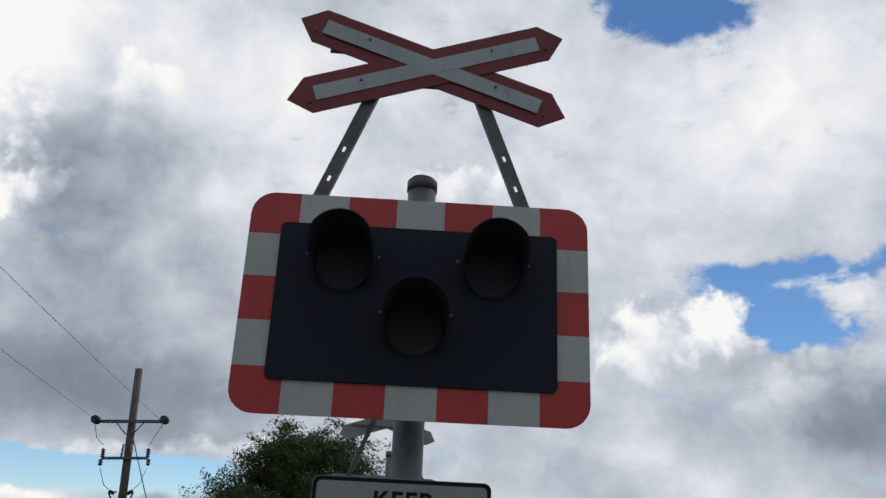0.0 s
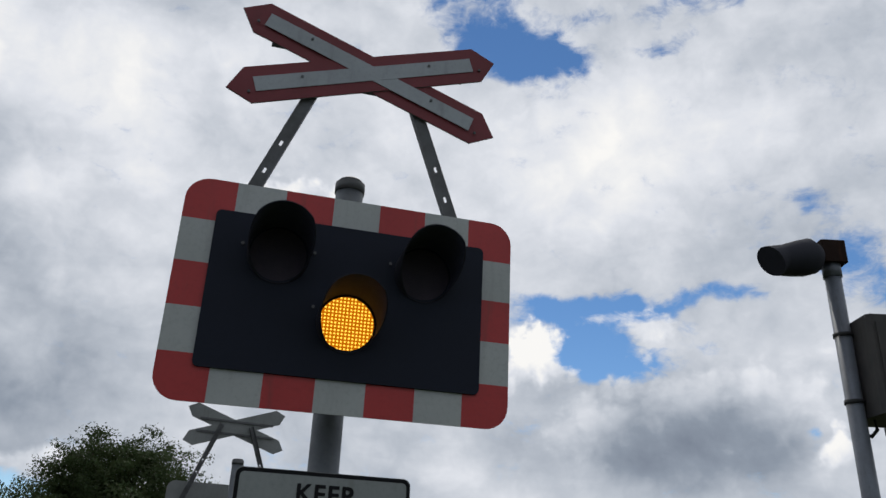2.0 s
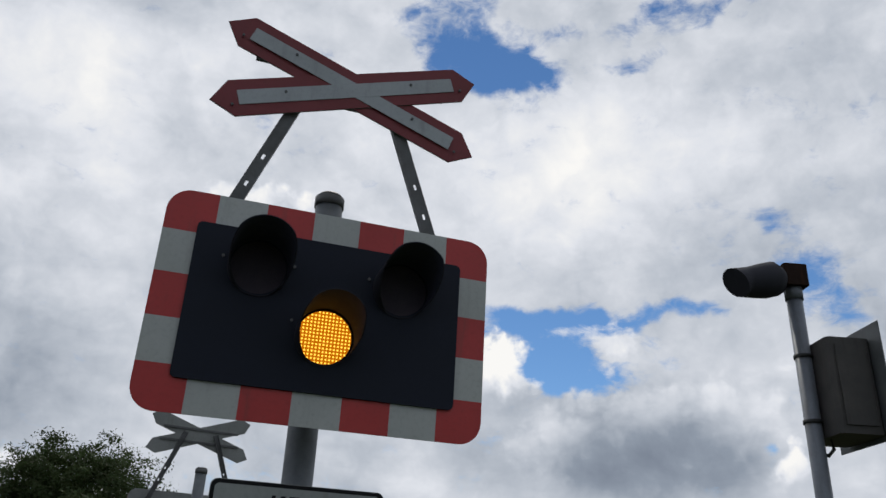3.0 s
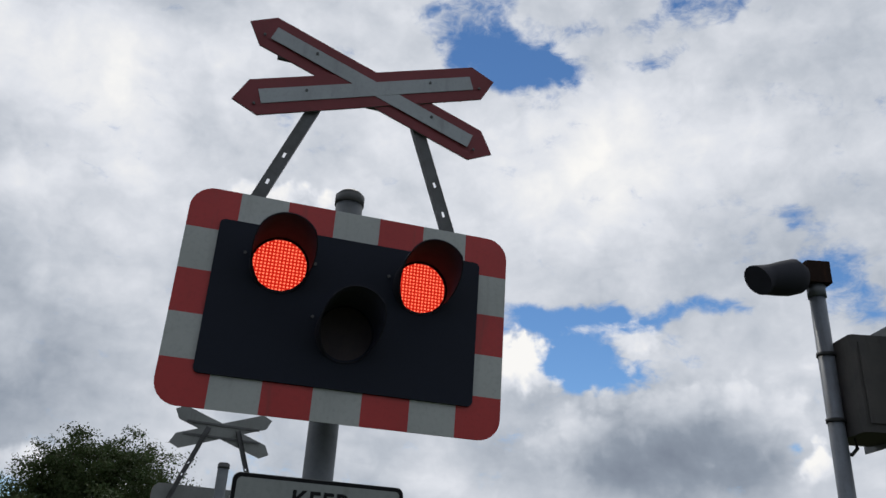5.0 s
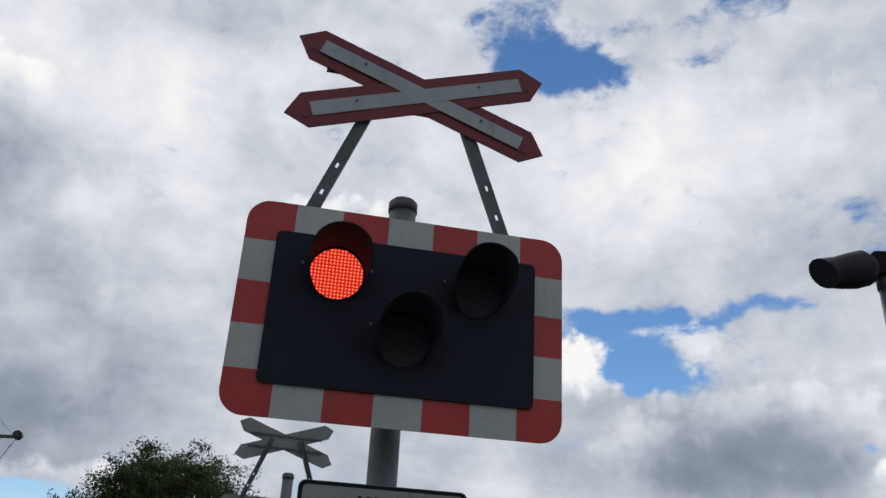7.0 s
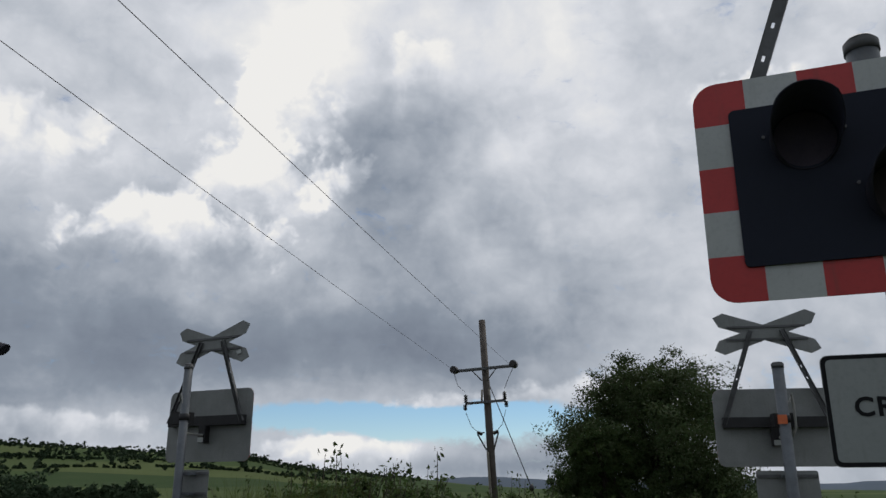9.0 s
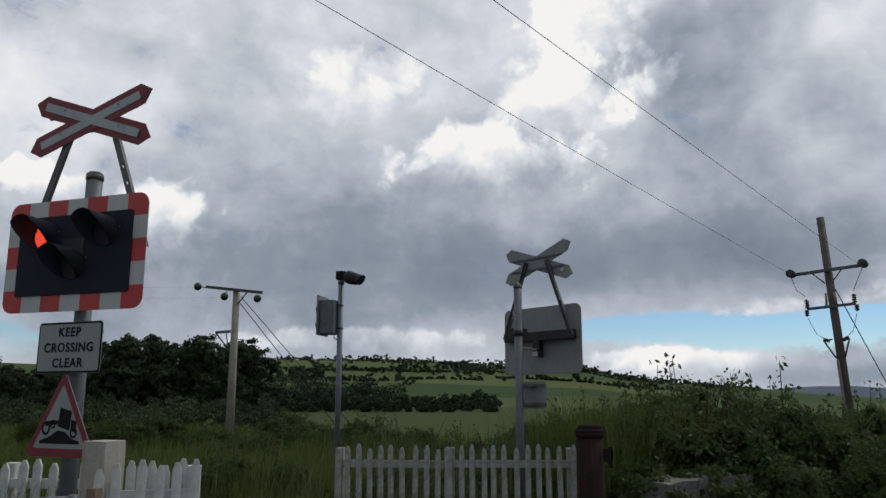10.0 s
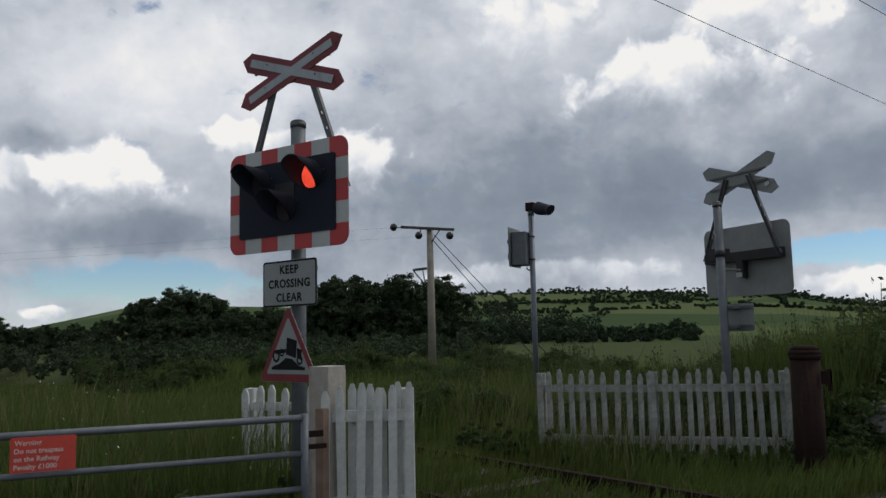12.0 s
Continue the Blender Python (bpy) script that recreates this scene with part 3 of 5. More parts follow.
def lamp(parent, kind, x, z, head):
    """An always glowing cluster behind a hole of the panel, and an added dark shutter that slides before it for the
    unlit state.
    """
    face = Shape().rod((x, -0.0052, z), (x, -0.0042, z), 0.099, n=36)
    part("led_face", face, G_RED if kind == "red" else G_AMBER, parent, "glowing %s lamp face" % kind, head)
    d = Shape()
    step = 0.0132
    for a in range(-7, 8):
        for b in range(-7, 8):
            if math.hypot(a, b) * step < 0.097:
                px, pz = x + a * step, z + b * step
                d.face(*[(px + 0.0039 * math.cos(q), -0.0060, pz + 0.0039 * math.sin(q)) for q in [math.pi * k / 3 for k in range(6)]])
    tagged(part("led_grid", d, G_REDDOT if kind == "red" else G_AMBERDOT, parent, "grid of bright %s diodes" % kind, head), kind="stuff")
    s = Shape().rod((0, -0.001, 0), (0, 0.001, 0), 0.104, n=36)
    ob = part("shutter", s, M_LENS if kind == "red" else M_LENSAMBER, parent, "added sliding dark disc standing for the unlit lens")
    ob.matrix_basis = head @ pose(x, SHUT_Y, z)
    return ob


def panel_mesh(outline, holes, front, skin, back):
    """A plate with round holes; its rim reaches back to the board."""
    bm = bmesh.new()
    loops = [outline] + [[(x + r * math.cos(2 * math.pi * k / 40), z + r * math.sin(2 * math.pi * k / 40)) for k in range(40)] for x, z, r in holes]
    for y in (front, skin):
        edges = []
        for pts in loops:
            vs = [bm.verts.new((x, y, z)) for x, z in pts]
            edges += [bm.edges.new((vs[k], vs[(k + 1) % len(vs)])) for k in range(len(vs))]
        bmesh.ops.triangle_fill(bm, edges=edges, use_beauty=True)
    for j, pts in enumerate(loops):
        deep = back if j == 0 else skin
        ring = [(bm.verts.new((x, front, z)), bm.verts.new((x, deep, z))) for x, z in pts]
        for k in range(len(ring)):
            (p, q), (r, t) = ring[k], ring[(k + 1) % len(ring)]
            bm.faces.new((p, r, t, q))
    bmesh.ops.remove_doubles(bm, verts=bm.verts, dist=0.0003)
    bmesh.ops.recalc_face_normals(bm, faces=bm.faces)
    me = bpy.data.meshes.new("black_panel")
    bm.to_mesh(me)
    bm.free()
    return me


def hood(x, z, lining=False):
    """A long visor, full on top and cut away below; its outer shell with the lip, or its lining."""
    s = Shape()
    n, r, t = 40, 0.110, 0.004

    def at(rad, k, deep=0.0):
        a = 2 * math.pi * k / n
        up_ness = (math.sin(a) + 1) / 2
        ln = 0.02 + 0.215 * min(1.0, max(0.0, (up_ness - 0.06) / 0.72)) ** 0.85 - deep
        grow = 1.0 + 0.03 * up_ness
        return ((x + rad * math.cos(a), -0.0145, z + rad * math.sin(a)), (x + rad * grow * math.cos(a), -ln, z + rad * grow * math.sin(a) + 0.004 * up_ness))

    for k in range(n):
        if lining:
            p, q = at(r - t, k, 0.003), at(r - t, k + 1, 0.003)
            s.round.add(len(s.f))
            s.face(p[0], q[0], q[1], p[1])
        else:
            p, q = at(r, k), at(r, k + 1)
            u, v = at(r - t + 0.0004, k), at(r - t + 0.0004, k + 1)
            s.round.add(len(s.f))
            s.face(p[1], q[1], q[0], p[0])
            s.face(p[1], u[1], v[1], q[1])
    return s


def crossing_signal(m, label, tilt=2.5, pole_back=0.24, drop=0.0, cross_dz=0.0, cable=True, pole_x=0.0, pole_r=0.057):
    """A flashing road signal below a crossbuck, on a round post. The front looks along -y."""
    th = thing("crossing_signal", m, label, "crossing signal", "level crossing signals")
    head = Matrix.Translation((0, 0, 2.25 - drop)) @ pose(0, 0, 0, tilt) @ Matrix.Translation((0, 0, -2.25))
    head_top = 3.13 - drop
    # post and cap
    part("pole", Shape().rod((pole_x, pole_back, -0.3), (pole_x, pole_back, head_top), pole_r, n=28), M_GALV, th, "round galvanised steel post")
    part("pole_cap", Shape().rod((pole_x, pole_back, head_top - 0.03), (pole_x, pole_back, head_top + 0.012), pole_r + 0.005, n=28).rod((pole_x, pole_back, head_top + 0.012), (pole_x, pole_back, head_top + 0.03), pole_r + 0.005, pole_r - 0.012, n=28), M_GALVDARK, th, "grey post cap")
    # back board with its striped border
    cx, cz = PANEL
    wd, ht = 1.232, 0.80
    outline = rounded(wd, ht, 0.085, cx, cz)
    part("backboard", Shape().plate(outline, 0.0, 0.004), M_ALU, th, "bare grey metal back of the board", head)
    xs = [cx - wd / 2 + wd * k / 7 for k in range(8)]
    zs = [cz - ht / 2 + ht * k / 5 for k in range(6)]
    for k in range(7):
        for z0, z1 in ((zs[4], zs[5]), (zs[0], zs[1])):
            seg = clip_outline(outline, xs[k], xs[k + 1], z0, z1)
            part("red_stripe" if k % 2 == 0 else "white_stripe", Shape().plate(seg, -0.003, -0.0005), M_RED if k % 2 == 0 else M_WHITE, th, "", head)
    for k in range(1, 4):
        for x0, x1 in ((xs[0], xs[1]), (xs[6], xs[7])):
            seg = clip_outline(outline, x0, x1, zs[k], zs[k + 1])
            part("red_stripe" if k % 2 == 0 else "white_stripe", Shape().plate(seg, -0.003, -0.0005), M_RED if k % 2 == 0 else M_WHITE, th, "", head)
    part("black_panel", panel_mesh(rounded(1.0, 0.567, 0.02, cx, cz, 4), [(x, z, 0.099) for _, x, z in LAMPS], -0.014, -0.011, -0.0032), M_BLACK, th, "matt black lamp panel", head)
    shutters = []
    for kind, x, z in LAMPS:
        visor = part("lamp_hood", hood(x, z), M_HOOD, th, "long matt black lamp visor", head, True)
        part("lining", hood(x, z, True), M_HOODIN, visor, "black lining, colour lifted for lens glare", None, True)
        shutters.append(lamp(th, kind, x, z, head))
    for x, z in ((-0.14, 2.7), (0.14, 2.7), (-0.125, 2.5), (0.125, 2.5), (0.395, 2.7), (-0.395, 2.7)):
        part("bolt", Shape().rod((x, -0.02, z), (x, -0.0142, z), 0.006, n=8), M_GALVDARK, th, "", head)
    # beam and clamp behind
    part("beam", Shape().box((0, 0.05, 2.58), (1.08, 0.085, 0.105)), M_BEAM, th, "black channel beam across the back", head)
    part("clamp", Shape().box((0, pole_back - 0.07, 2.58 - drop), (0.2, 0.16, 0.13)).rod((pole_x, pole_back, 2.55 - drop), (pole_x, pole_back, 2.62 - drop), pole_r + 0.009, n=20), M_BEAM, th, "black pole clamp")
    part("wiring_box", Shape().box((0.02, 0.05, 2.44), (0.10, 0.09, 0.2), chamfer=0.01), M_BEAM, th, "black terminal box", head)
    part("box_label", Shape().box((0.02, 0.1, 2.37), (0.08, 0.004, 0.055)), M_WHITE, th, "white sticker", head)
    if cable:
        pts = [(-0.06, pole_back + 0.045, 2.75 - drop), (-0.085, pole_back + 0.06, 2.83 - drop), (-0.1, pole_back + 0.03, 2.72 - drop), (-0.1, pole_back + 0.02, 2.5 - drop), (-0.07, pole_back - 0.02, 2.42 - drop), (0.0, 0.1, 2.42 - drop)]
        part("cable", Shape().path(pts, 0.014), M_CABLE, th, "pale grey looped cable")
    cxz = (0.0, 3.525 + cross_dz)
    # slotted struts up to the crossbuck
    for sx in (-1, 1):
        a, b = Vector((sx * 0.535, 0.07, 2.56)), Vector((sx * 0.16, 0.058, cxz[1] + 0.03))
        d = (b - a).normalized()
        q = Matrix((Vector((0, 1, 0)).cross(d), Vector((0, 1, 0)), d)).transposed()
        if q.determinant() < 0:
            q = Matrix((d.cross(Vector((0, 1, 0))), Vector((0, 1, 0)), d)).transposed()
        s = Shape()
        ln = (b - a).length
        slots = (0.475, 0.6)
        mid = (a + b) / 2
        # two flanges and a web with slots between solid stretches
        wid = 0.046
        s.box(mid + q @ Vector((-wid / 2, 0.012, 0)), (0.004, 0.03, ln), q)
        s.box(mid + q @ Vector((wid / 2, 0.012, 0)), (0.004, 0.03, ln), q)
        s.box(mid + q @ Vector((-wid * 0.31, 0, 0)), (wid * 0.38, 0.004, ln), q)
        s.box(mid + q @ Vector((wid * 0.31, 0, 0)), (wid * 0.38, 0.004, ln), q)
        edges = [0.0]
        for f in slots:
            edges += [f * ln - 0.012, f * ln + 0.012]
        edges.append(ln)
        for k in range(0, len(edges), 2):
            lo, hi = edges[k], edges[k + 1]
            s.box(a + d * ((lo + hi) / 2), (wid * 0.26, 0.004, hi - lo), q)
        part("strut", s, M_GALVDARK, th, "slotted grey steel strut", head)
    # crossbuck
    for deg, y, ox, oz in ((-19.4, 0.046, 0.008, 0.010), (18.4, 0.040, -0.004, 0.0)):
        axz = (cxz[0] + ox, cxz[1] + oz)
        arm = part("cross_arm", Shape().plate(turn2(arm_outline(0.572, 0.488, 0.081), deg, *axz), y, y + 0.004), M_ALU, th, "", head)
        part("arm_face", Shape().plate(turn2(arm_outline(0.570, 0.487, 0.080), deg, *axz), y - 0.0022, y - 0.0004), M_REDDARK, arm, "dark red reflective arm face")
        part("arm_stripe", Shape().plate(turn2([(-0.462, -0.032), (0.462, -0.032), (0.462, 0.032), (-0.462, 0.032)], deg, *axz), 0.0345 if deg > 0 else 0.0352, 0.0372), M_WHITECROSS, arm, "grey-white stripe")
        for f in (-0.27, 0.27, -0.49, 0.49):
            (px, pz), = turn2([(f, 0.012 if abs(f) < 0.3 else -0.03)], deg, *axz)
            part("rivet", Shape().rod((px, 0.030, pz), (px, 0.036, pz), 0.006, n=8), M_GALVDARK, arm)
    for dz, wdt in ((0.068, 0.80), (-0.068, 0.84)):
        part("cross_rail", Shape().box((0, 0.0575, cxz[1] + dz), (wdt, 0.013, 0.022)), M_GALVDARK, th, "dark rail behind the cross", head)
    return th, head, shutters


A_POS, B_POS = pose(0, 0, 0), pose(-6.21, -0.61, 0.0, 0, 0, 24)
sig_a, head_a, shutters_a = crossing_signal(A_POS, "red and white flashing crossing signal beneath a crossbuck", cable=False)
sig_b, head_b, shutters_b = crossing_signal(B_POS, "flashing crossing signal with red crossbuck beside the white fence", tilt=0.0, drop=0.0, pole_back=0.13, cross_dz=0.0, cable=False)
sig_c, head_c, shutters_c = crossing_signal(pose(-0.22, 6.35, 0, 0, 0, 191), "crossing signal seen from its bare grey back", tilt=0.0, drop=0.38, pole_back=0.36)
sig_d, head_d, shutters_d = crossing_signal(pose(-6.24, 4.87, 0, 0, 0, 174), "crossing signal with grey back behind the picket fence", tilt=0.0, drop=0.31, pole_back=0.50, cross_dz=-0.07, pole_x=-0.10, pole_r=0.046)
part("label", Shape().box((-0.40, 0.054, 3.34), (0.06, 0.004, 0.045), pose(0, 0, 0, 0, 18, 0).to_3x3()), M_WHITE, sig_d, "small white sticker", head_d)
part("tape", Shape().box((0.03, 0.425, 2.2), (0.09, 0.005, 0.09)), M_ORANGE, sig_c, "orange tape flag")


def text_sign(m, lines, label, wd=0.6, ht=0.35, size=0.088, top=0.075, pitch=0.105):
    th = thing("road_sign", m, label, "road sign", "keep clear signs")
    part("sign_plate", Shape().plate(rounded(wd, ht, 0.025), 0, 0.004), M_ALU, th, "grey metal plate back")
    part("border", Shape().plate(rounded(wd - 0.004, ht - 0.004, 0.024), -0.0016, -0.0003), M_TEXTBLACK, th, "black border")
    part("face", Shape().plate(rounded(wd - 0.03, ht - 0.03, 0.016), -0.0032, -0.0018), M_SIGNGREY, th, "grey-white sign face")
    for k, ln in enumerate(lines):
        me = lettering(ln, size, 0.0021, 1.13)
        part("lettering", me, M_TEXTBLACK, th, "black capitals", pose(0, -0.0048, top - k * pitch))
    for dz in (-0.1, 0.1):
        part("rail", Shape().box((0, 0.014, dz), (wd * 0.95, 0.018, 0.03)), M_GALVDARK, th, "sign rail")
        part("clip", Shape().box((0, 0.05, dz), (0.15, 0.06, 0.03)), M_GALV, th, "pole clip")
    return th


WORDS = ["KEEP", "CROSSING", "CLEAR"]
text_sign(pose(-0.01, 0.075, 1.775, 0, 0, 3), WORDS, "grey-white rectangular sign lettered keep crossing clear", size=0.083, top=0.075, pitch=0.094)
text_sign(B_POS @ pose(0.01, 0.02, 1.885, 0, 0, -4), WORDS, "weathered grey-white keep crossing clear sign on post")
# plain backs of the plates under the far signals
for m, wd, ht in ((pose(-0.22, 6.35, 0, 0, 0, 191) @ pose(0.0, 0.2, 1.52), 0.6, 0.38), (pose(-6.24, 4.87, 0, 0, 0, 174) @ pose(-0.17, 0.36, 1.58), 0.44, 0.3)):
    th = thing("road_sign", m, "small sign seen from its grey metal back", "road sign", "keep clear signs")
    part("sign_plate", Shape().plate(rounded(wd, ht, 0.025), 0, 0.004), M_ALU, th)
    for dz in (-0.32 * ht, 0.36 * ht):
        part("rail", Shape().box((0, 0.016, dz), (wd - 0.02, 0.02, 0.03)), M_GALVDARK, th, "dark sign rail")
        part("clip", Shape().box((0, 0.06, dz), (0.13, 0.1, 0.028)), M_GALV, th, "bright pole clip")

# triangular warning sign under signal B
th = thing("warning_sign", B_POS @ pose(0.0, 0.02, 1.44, 0, 0, -4), "red-bordered triangular sign of a lorry grounding on a hump", "road sign")


def triangle(w_, h_, r=0.03):
    pts = []
    for (x, z), a0 in (((w_ / 2 - r * 1.7, -h_ / 2 + r), -90), ((0, h_ / 2 - 2 * r), 30), ((-w_ / 2 + r * 1.7, -h_ / 2 + r), 150)):
        pts += [(x + r * math.cos(radians(a0 + 120 * k / 5)), z + r * math.sin(radians(a0 + 120 * k / 5))) for k in range(6)]
    return pts


part("sign_plate", Shape().plate(triangle(0.66, 0.58), 0, 0.004), M_ALU, th)
part("red_border", Shape().plate(triangle(0.655, 0.575), -0.0016, -0.0003), M_REDDARK, th, "red border")
part("face", Shape().plate([(x, z - 0.018) for x, z in triangle(0.49, 0.425, 0.012)], -0.0032, -0.0018), M_SIGNGREY, th, "grey-white face")
s = Shape()
s.plate([(-0.16, -0.2), (0.16, -0.2), (0.16, -0.185), (0.10, -0.175), (0.04, -0.14), (-0.02, -0.135), (-0.08, -0.165), (-0.16, -0.185)], -0.0048, -0.0034)
BIGGER = Matrix.Translation((0, 0, -0.2)) @ Matrix.Diagonal((1.15, 1, 1.35, 1)) @ Matrix.Translation((0, 0, 0.2))
part("hump", s, M_TEXTBLACK, th, "black hump symbol", BIGGER)
s = Shape()
s.plate([(-0.02, -0.115), (0.075, -0.135), (0.085, -0.04), (-0.01, -0.022)], -0.0048, -0.0034)
s.plate([(0.085, -0.135), (0.125, -0.145), (0.13, -0.09), (0.085, -0.08)], -0.0048, -0.0034)
s.plate([(-0.12, -0.115), (-0.02, -0.105), (-0.02, -0.085), (-0.12, -0.09)], -0.0048, -0.0034)
for x, z, r in ((-0.115, -0.125, 0.035), (-0.06, -0.105, 0.022), (0.11, -0.145, 0.028)):
    for k in range(12):
        a, b = 2 * math.pi * k / 12, 2 * math.pi * (k + 1) / 12
        s.plate([(x + r * q * math.cos(c), z + r * q * math.sin(c)) for c, q in ((a, 0.6), (b, 0.6), (b, 1), (a, 1))][::-1], -0.0052, -0.0034)
part("lorry", s, M_TEXTBLACK, th, "black lorry symbol", BIGGER)
for dz in (-0.1, 0.06):
    part("clip", Shape().box((0.0, 0.06, dz), (0.15, 0.1, 0.03)), M_GALV, th)


# ---- poles with a floodlight and a signal for the trains ----
def rail_signal(m, label, height, lamp_yaw, box_mat, plate_mat):
    """The plate looks along +x of the pose, the floodlight along lamp_yaw."""
    th = thing("rail_signal", m, label, "rail signal", "train driver signals")
    part("pole", Shape().rod((0, 0, -0.3), (0, 0, height), 0.05, n=20), M_POLEBLUE, th, "grey-blue painted steel pole")
    part("collar", Shape().rod((0, 0, height - 0.12), (0, 0, height - 0.02), 0.058, n=20), M_POLEBLUE, th)
    part("junction_box", Shape().box((0, 0, height + 0.04), (0.16, 0.16, 0.15), chamfer=0.01), M_RUST, th, "rust-brown junction box")
    lm = pose(0, 0, height, 0, 0, lamp_yaw)
    s = Shape()
    # floodlight: a drum by the box that flares forward and down to a slanted mouth
    prof = [(0.09, 0.05, 0.05), (0.13, 0.10, 0.10), (0.20, 0.125, 0.125), (0.30, 0.12, 0.115), (0.40, 0.105, 0.10), (0.47, 0.10, 0.085)]
    n = 20
    for k, (x, ry, rz) in enumerate(prof):
        for j in range(n):
            a = 2 * math.pi * j / n
            dz = -0.04 - 0.26 * max(0, (x - 0.2)) + (0.0 if math.sin(a) < 0 else 0)
            sh = 0.06 * math.sin(a) if k == len(prof) - 1 else 0
            s.v.append((x + sh, ry * math.cos(a), 0.03 + dz + rz * math.sin(a)))
    for k in range(len(prof) - 1):
        for j in range(n):
            q = (j + 1) % n
            s.round.add(len(s.f))
            s.f.append((k * n + j, k * n + q, (k + 1) * n + q, (k + 1) * n + j))
    s.f.append(tuple(range(n)))
    s.f.append(tuple((len(prof) - 1) * n + j for j in reversed(range(n))))
    part("floodlight", s, M_HOOD, th, "black hooded floodlight", lm)
    part("floodlight_arm", Shape().rod((0.06, 0, 0.04), (0.14, 0, 0.03), 0.03, n=12), M_HOOD, th, "", lm)
    zc = height - 0.73
    part("signal_plate", Shape().box((0.34, 0.0, zc + 0.03), (0.008, 0.62, 0.72), chamfer=0.003), plate_mat, th, "grey rectangular signal plate")
    part("signal_box", Shape().box((0.19, 0.0, zc), (0.28, 0.42, 0.6), chamfer=0.02), box_mat, th, "grey lamp housing box")
    part("box_door", Shape().box((0.19, -0.216, zc), (0.2, 0.012, 0.5), chamfer=0.004), box_mat, th, "door of the housing")
    for dz in (-0.13, 0.15):
        part("signal_lamp", Shape().rod((0.345, 0, zc + dz), (0.44, 0, zc + dz), 0.085, n=20).rod((0.44, 0, zc + dz), (0.455, 0, zc + dz), 0.085, 0.06, n=20), M_HOOD, th, "round black lamp")
    for dz in (0.22, -0.2):
        part("band", Shape().rod((0, 0, zc + dz - 0.012), (0, 0, zc + dz + 0.012), 0.058, n=20).box((0.045, 0, zc + dz), (0.08, 0.05, 0.03)), M_BLACKRUB, th, "black strap")
    part("cable", Shape().path([(0.1, 0, zc - 0.28), (0.11, 0, zc - 0.36), (0.07, 0, zc - 0.4), (0.02, 0.03, zc - 0.38)], 0.012), M_BLACKRUB, th, "drooping black cable")
    return th


rail_signal(pose(3.28, 1.17, 0, 0, 0, -14), "grey pole with hooded floodlight and rusty box signal", 3.66, 196, M_BOXDARK, M_CABINET)
rail_signal(pose(-11.8, 6.28, 0, 0, 0, 212), "grey pole with floodlight and two-lamp train signal", 3.71, 158, M_GALV, M_ALU)


# ---- power poles and wires ----
def insulator(a, b, r):
    s = Shape()
    a, b = Vector(a), Vector(b)
    for k in range(4):
        p, q = a.lerp(b, k / 4), a.lerp(b, (k + 0.7) / 4)
        s.rod(p, q, r, r * 0.7, n=12)
    s.rod(a, b, r * 0.35, n=8)
    return s


U = pose(-6.95, 18.6, 0, 0.6, -3.0, 3)
th = thing("power_pole", U, "leaning dark wooden power pole with two crossarms", "power pole", "power poles")
part("pole", Shape().rod((0, 0, -0.6), (0, 0, 6.2), 0.115, 0.095, n=18), M_POLEWOOD, th, "dark weathered round timber")
part("crossarm", Shape().box((0.05, -0.16, 4.78), (1.75, 0.09, 0.075)), M_GALVDARK, th, "upper steel crossarm")
part("crossarm", Shape().box((-0.02, -0.16, 3.85), (1.15, 0.08, 0.065)), M_GALVDARK, th, "lower steel crossarm")
for sx in (-1, 1):
    part("brace", Shape().rod((sx * 0.36, -0.16, 4.76), (sx * 0.08, -0.14, 4.45), 0.016, n=8), M_GALVDARK, th)
    part("brace", Shape().rod((sx * 0.12, -0.16, 3.86), (sx * 0.10, -0.14, 4.2), 0.03, n=8), M_POLEPALE, th)
    part("disc_insulator", Shape().rod((sx * 0.86 + 0.03, -0.40, 4.80), (sx * 0.86 + 0.03, -0.18, 4.80), 0.105, n=16).rod((sx * 0.86 + 0.03, -0.44, 4.8), (sx * 0.86 + 0.03, -0.4, 4.8), 0.07, n=12), M_INSUL, th, "dark brown tension insulator")
    part("pin_insulator", insulator((sx * 0.56 - 0.02, -0.16, 3.88), (sx * 0.56 - 0.02, -0.16, 4.10), 0.06), M_INSUL, th, "dark ribbed insulator")
    part("hanging_insulator", insulator((sx * 0.59 - 0.02, -0.16, 3.82), (sx * 0.59 - 0.02, -0.16, 3.66), 0.06), M_INSUL, th, "dark hanging insulator")
    part("bracket", Shape().rod((sx * 0.1, -0.05, 2.55), (sx * 0.3, -0.2, 3.0), 0.022, n=8).rod((sx * 0.3, -0.2, 3.0), (sx * 0.12, -0.1, 3.03), 0.018, n=8), M_GALVDARK, th, "steel bracket")
    part("bracket_insulator", insulator((sx * 0.16, -0.2, 2.98), (sx * 0.3, -0.22, 3.04), 0.055), M_INSUL, th)
part("conduit", Shape().box((-0.05, -0.16, 1.3), (0.06, 0.05, 2.4)), M_POLEPALE, th, "pale cable guard strip")
part("stay_wire", Shape().rod((0.1, 0, 4.3), (1.5, 0.3, 0.0), 0.014, n=6), M_WIRE, th, "slanting stay wire")
part("stay_insulator", Shape().blob((1.01, 0.195, 1.5), 0.075, (1, 1, 1.3)), M_INSUL, th, "egg insulator in the stay")
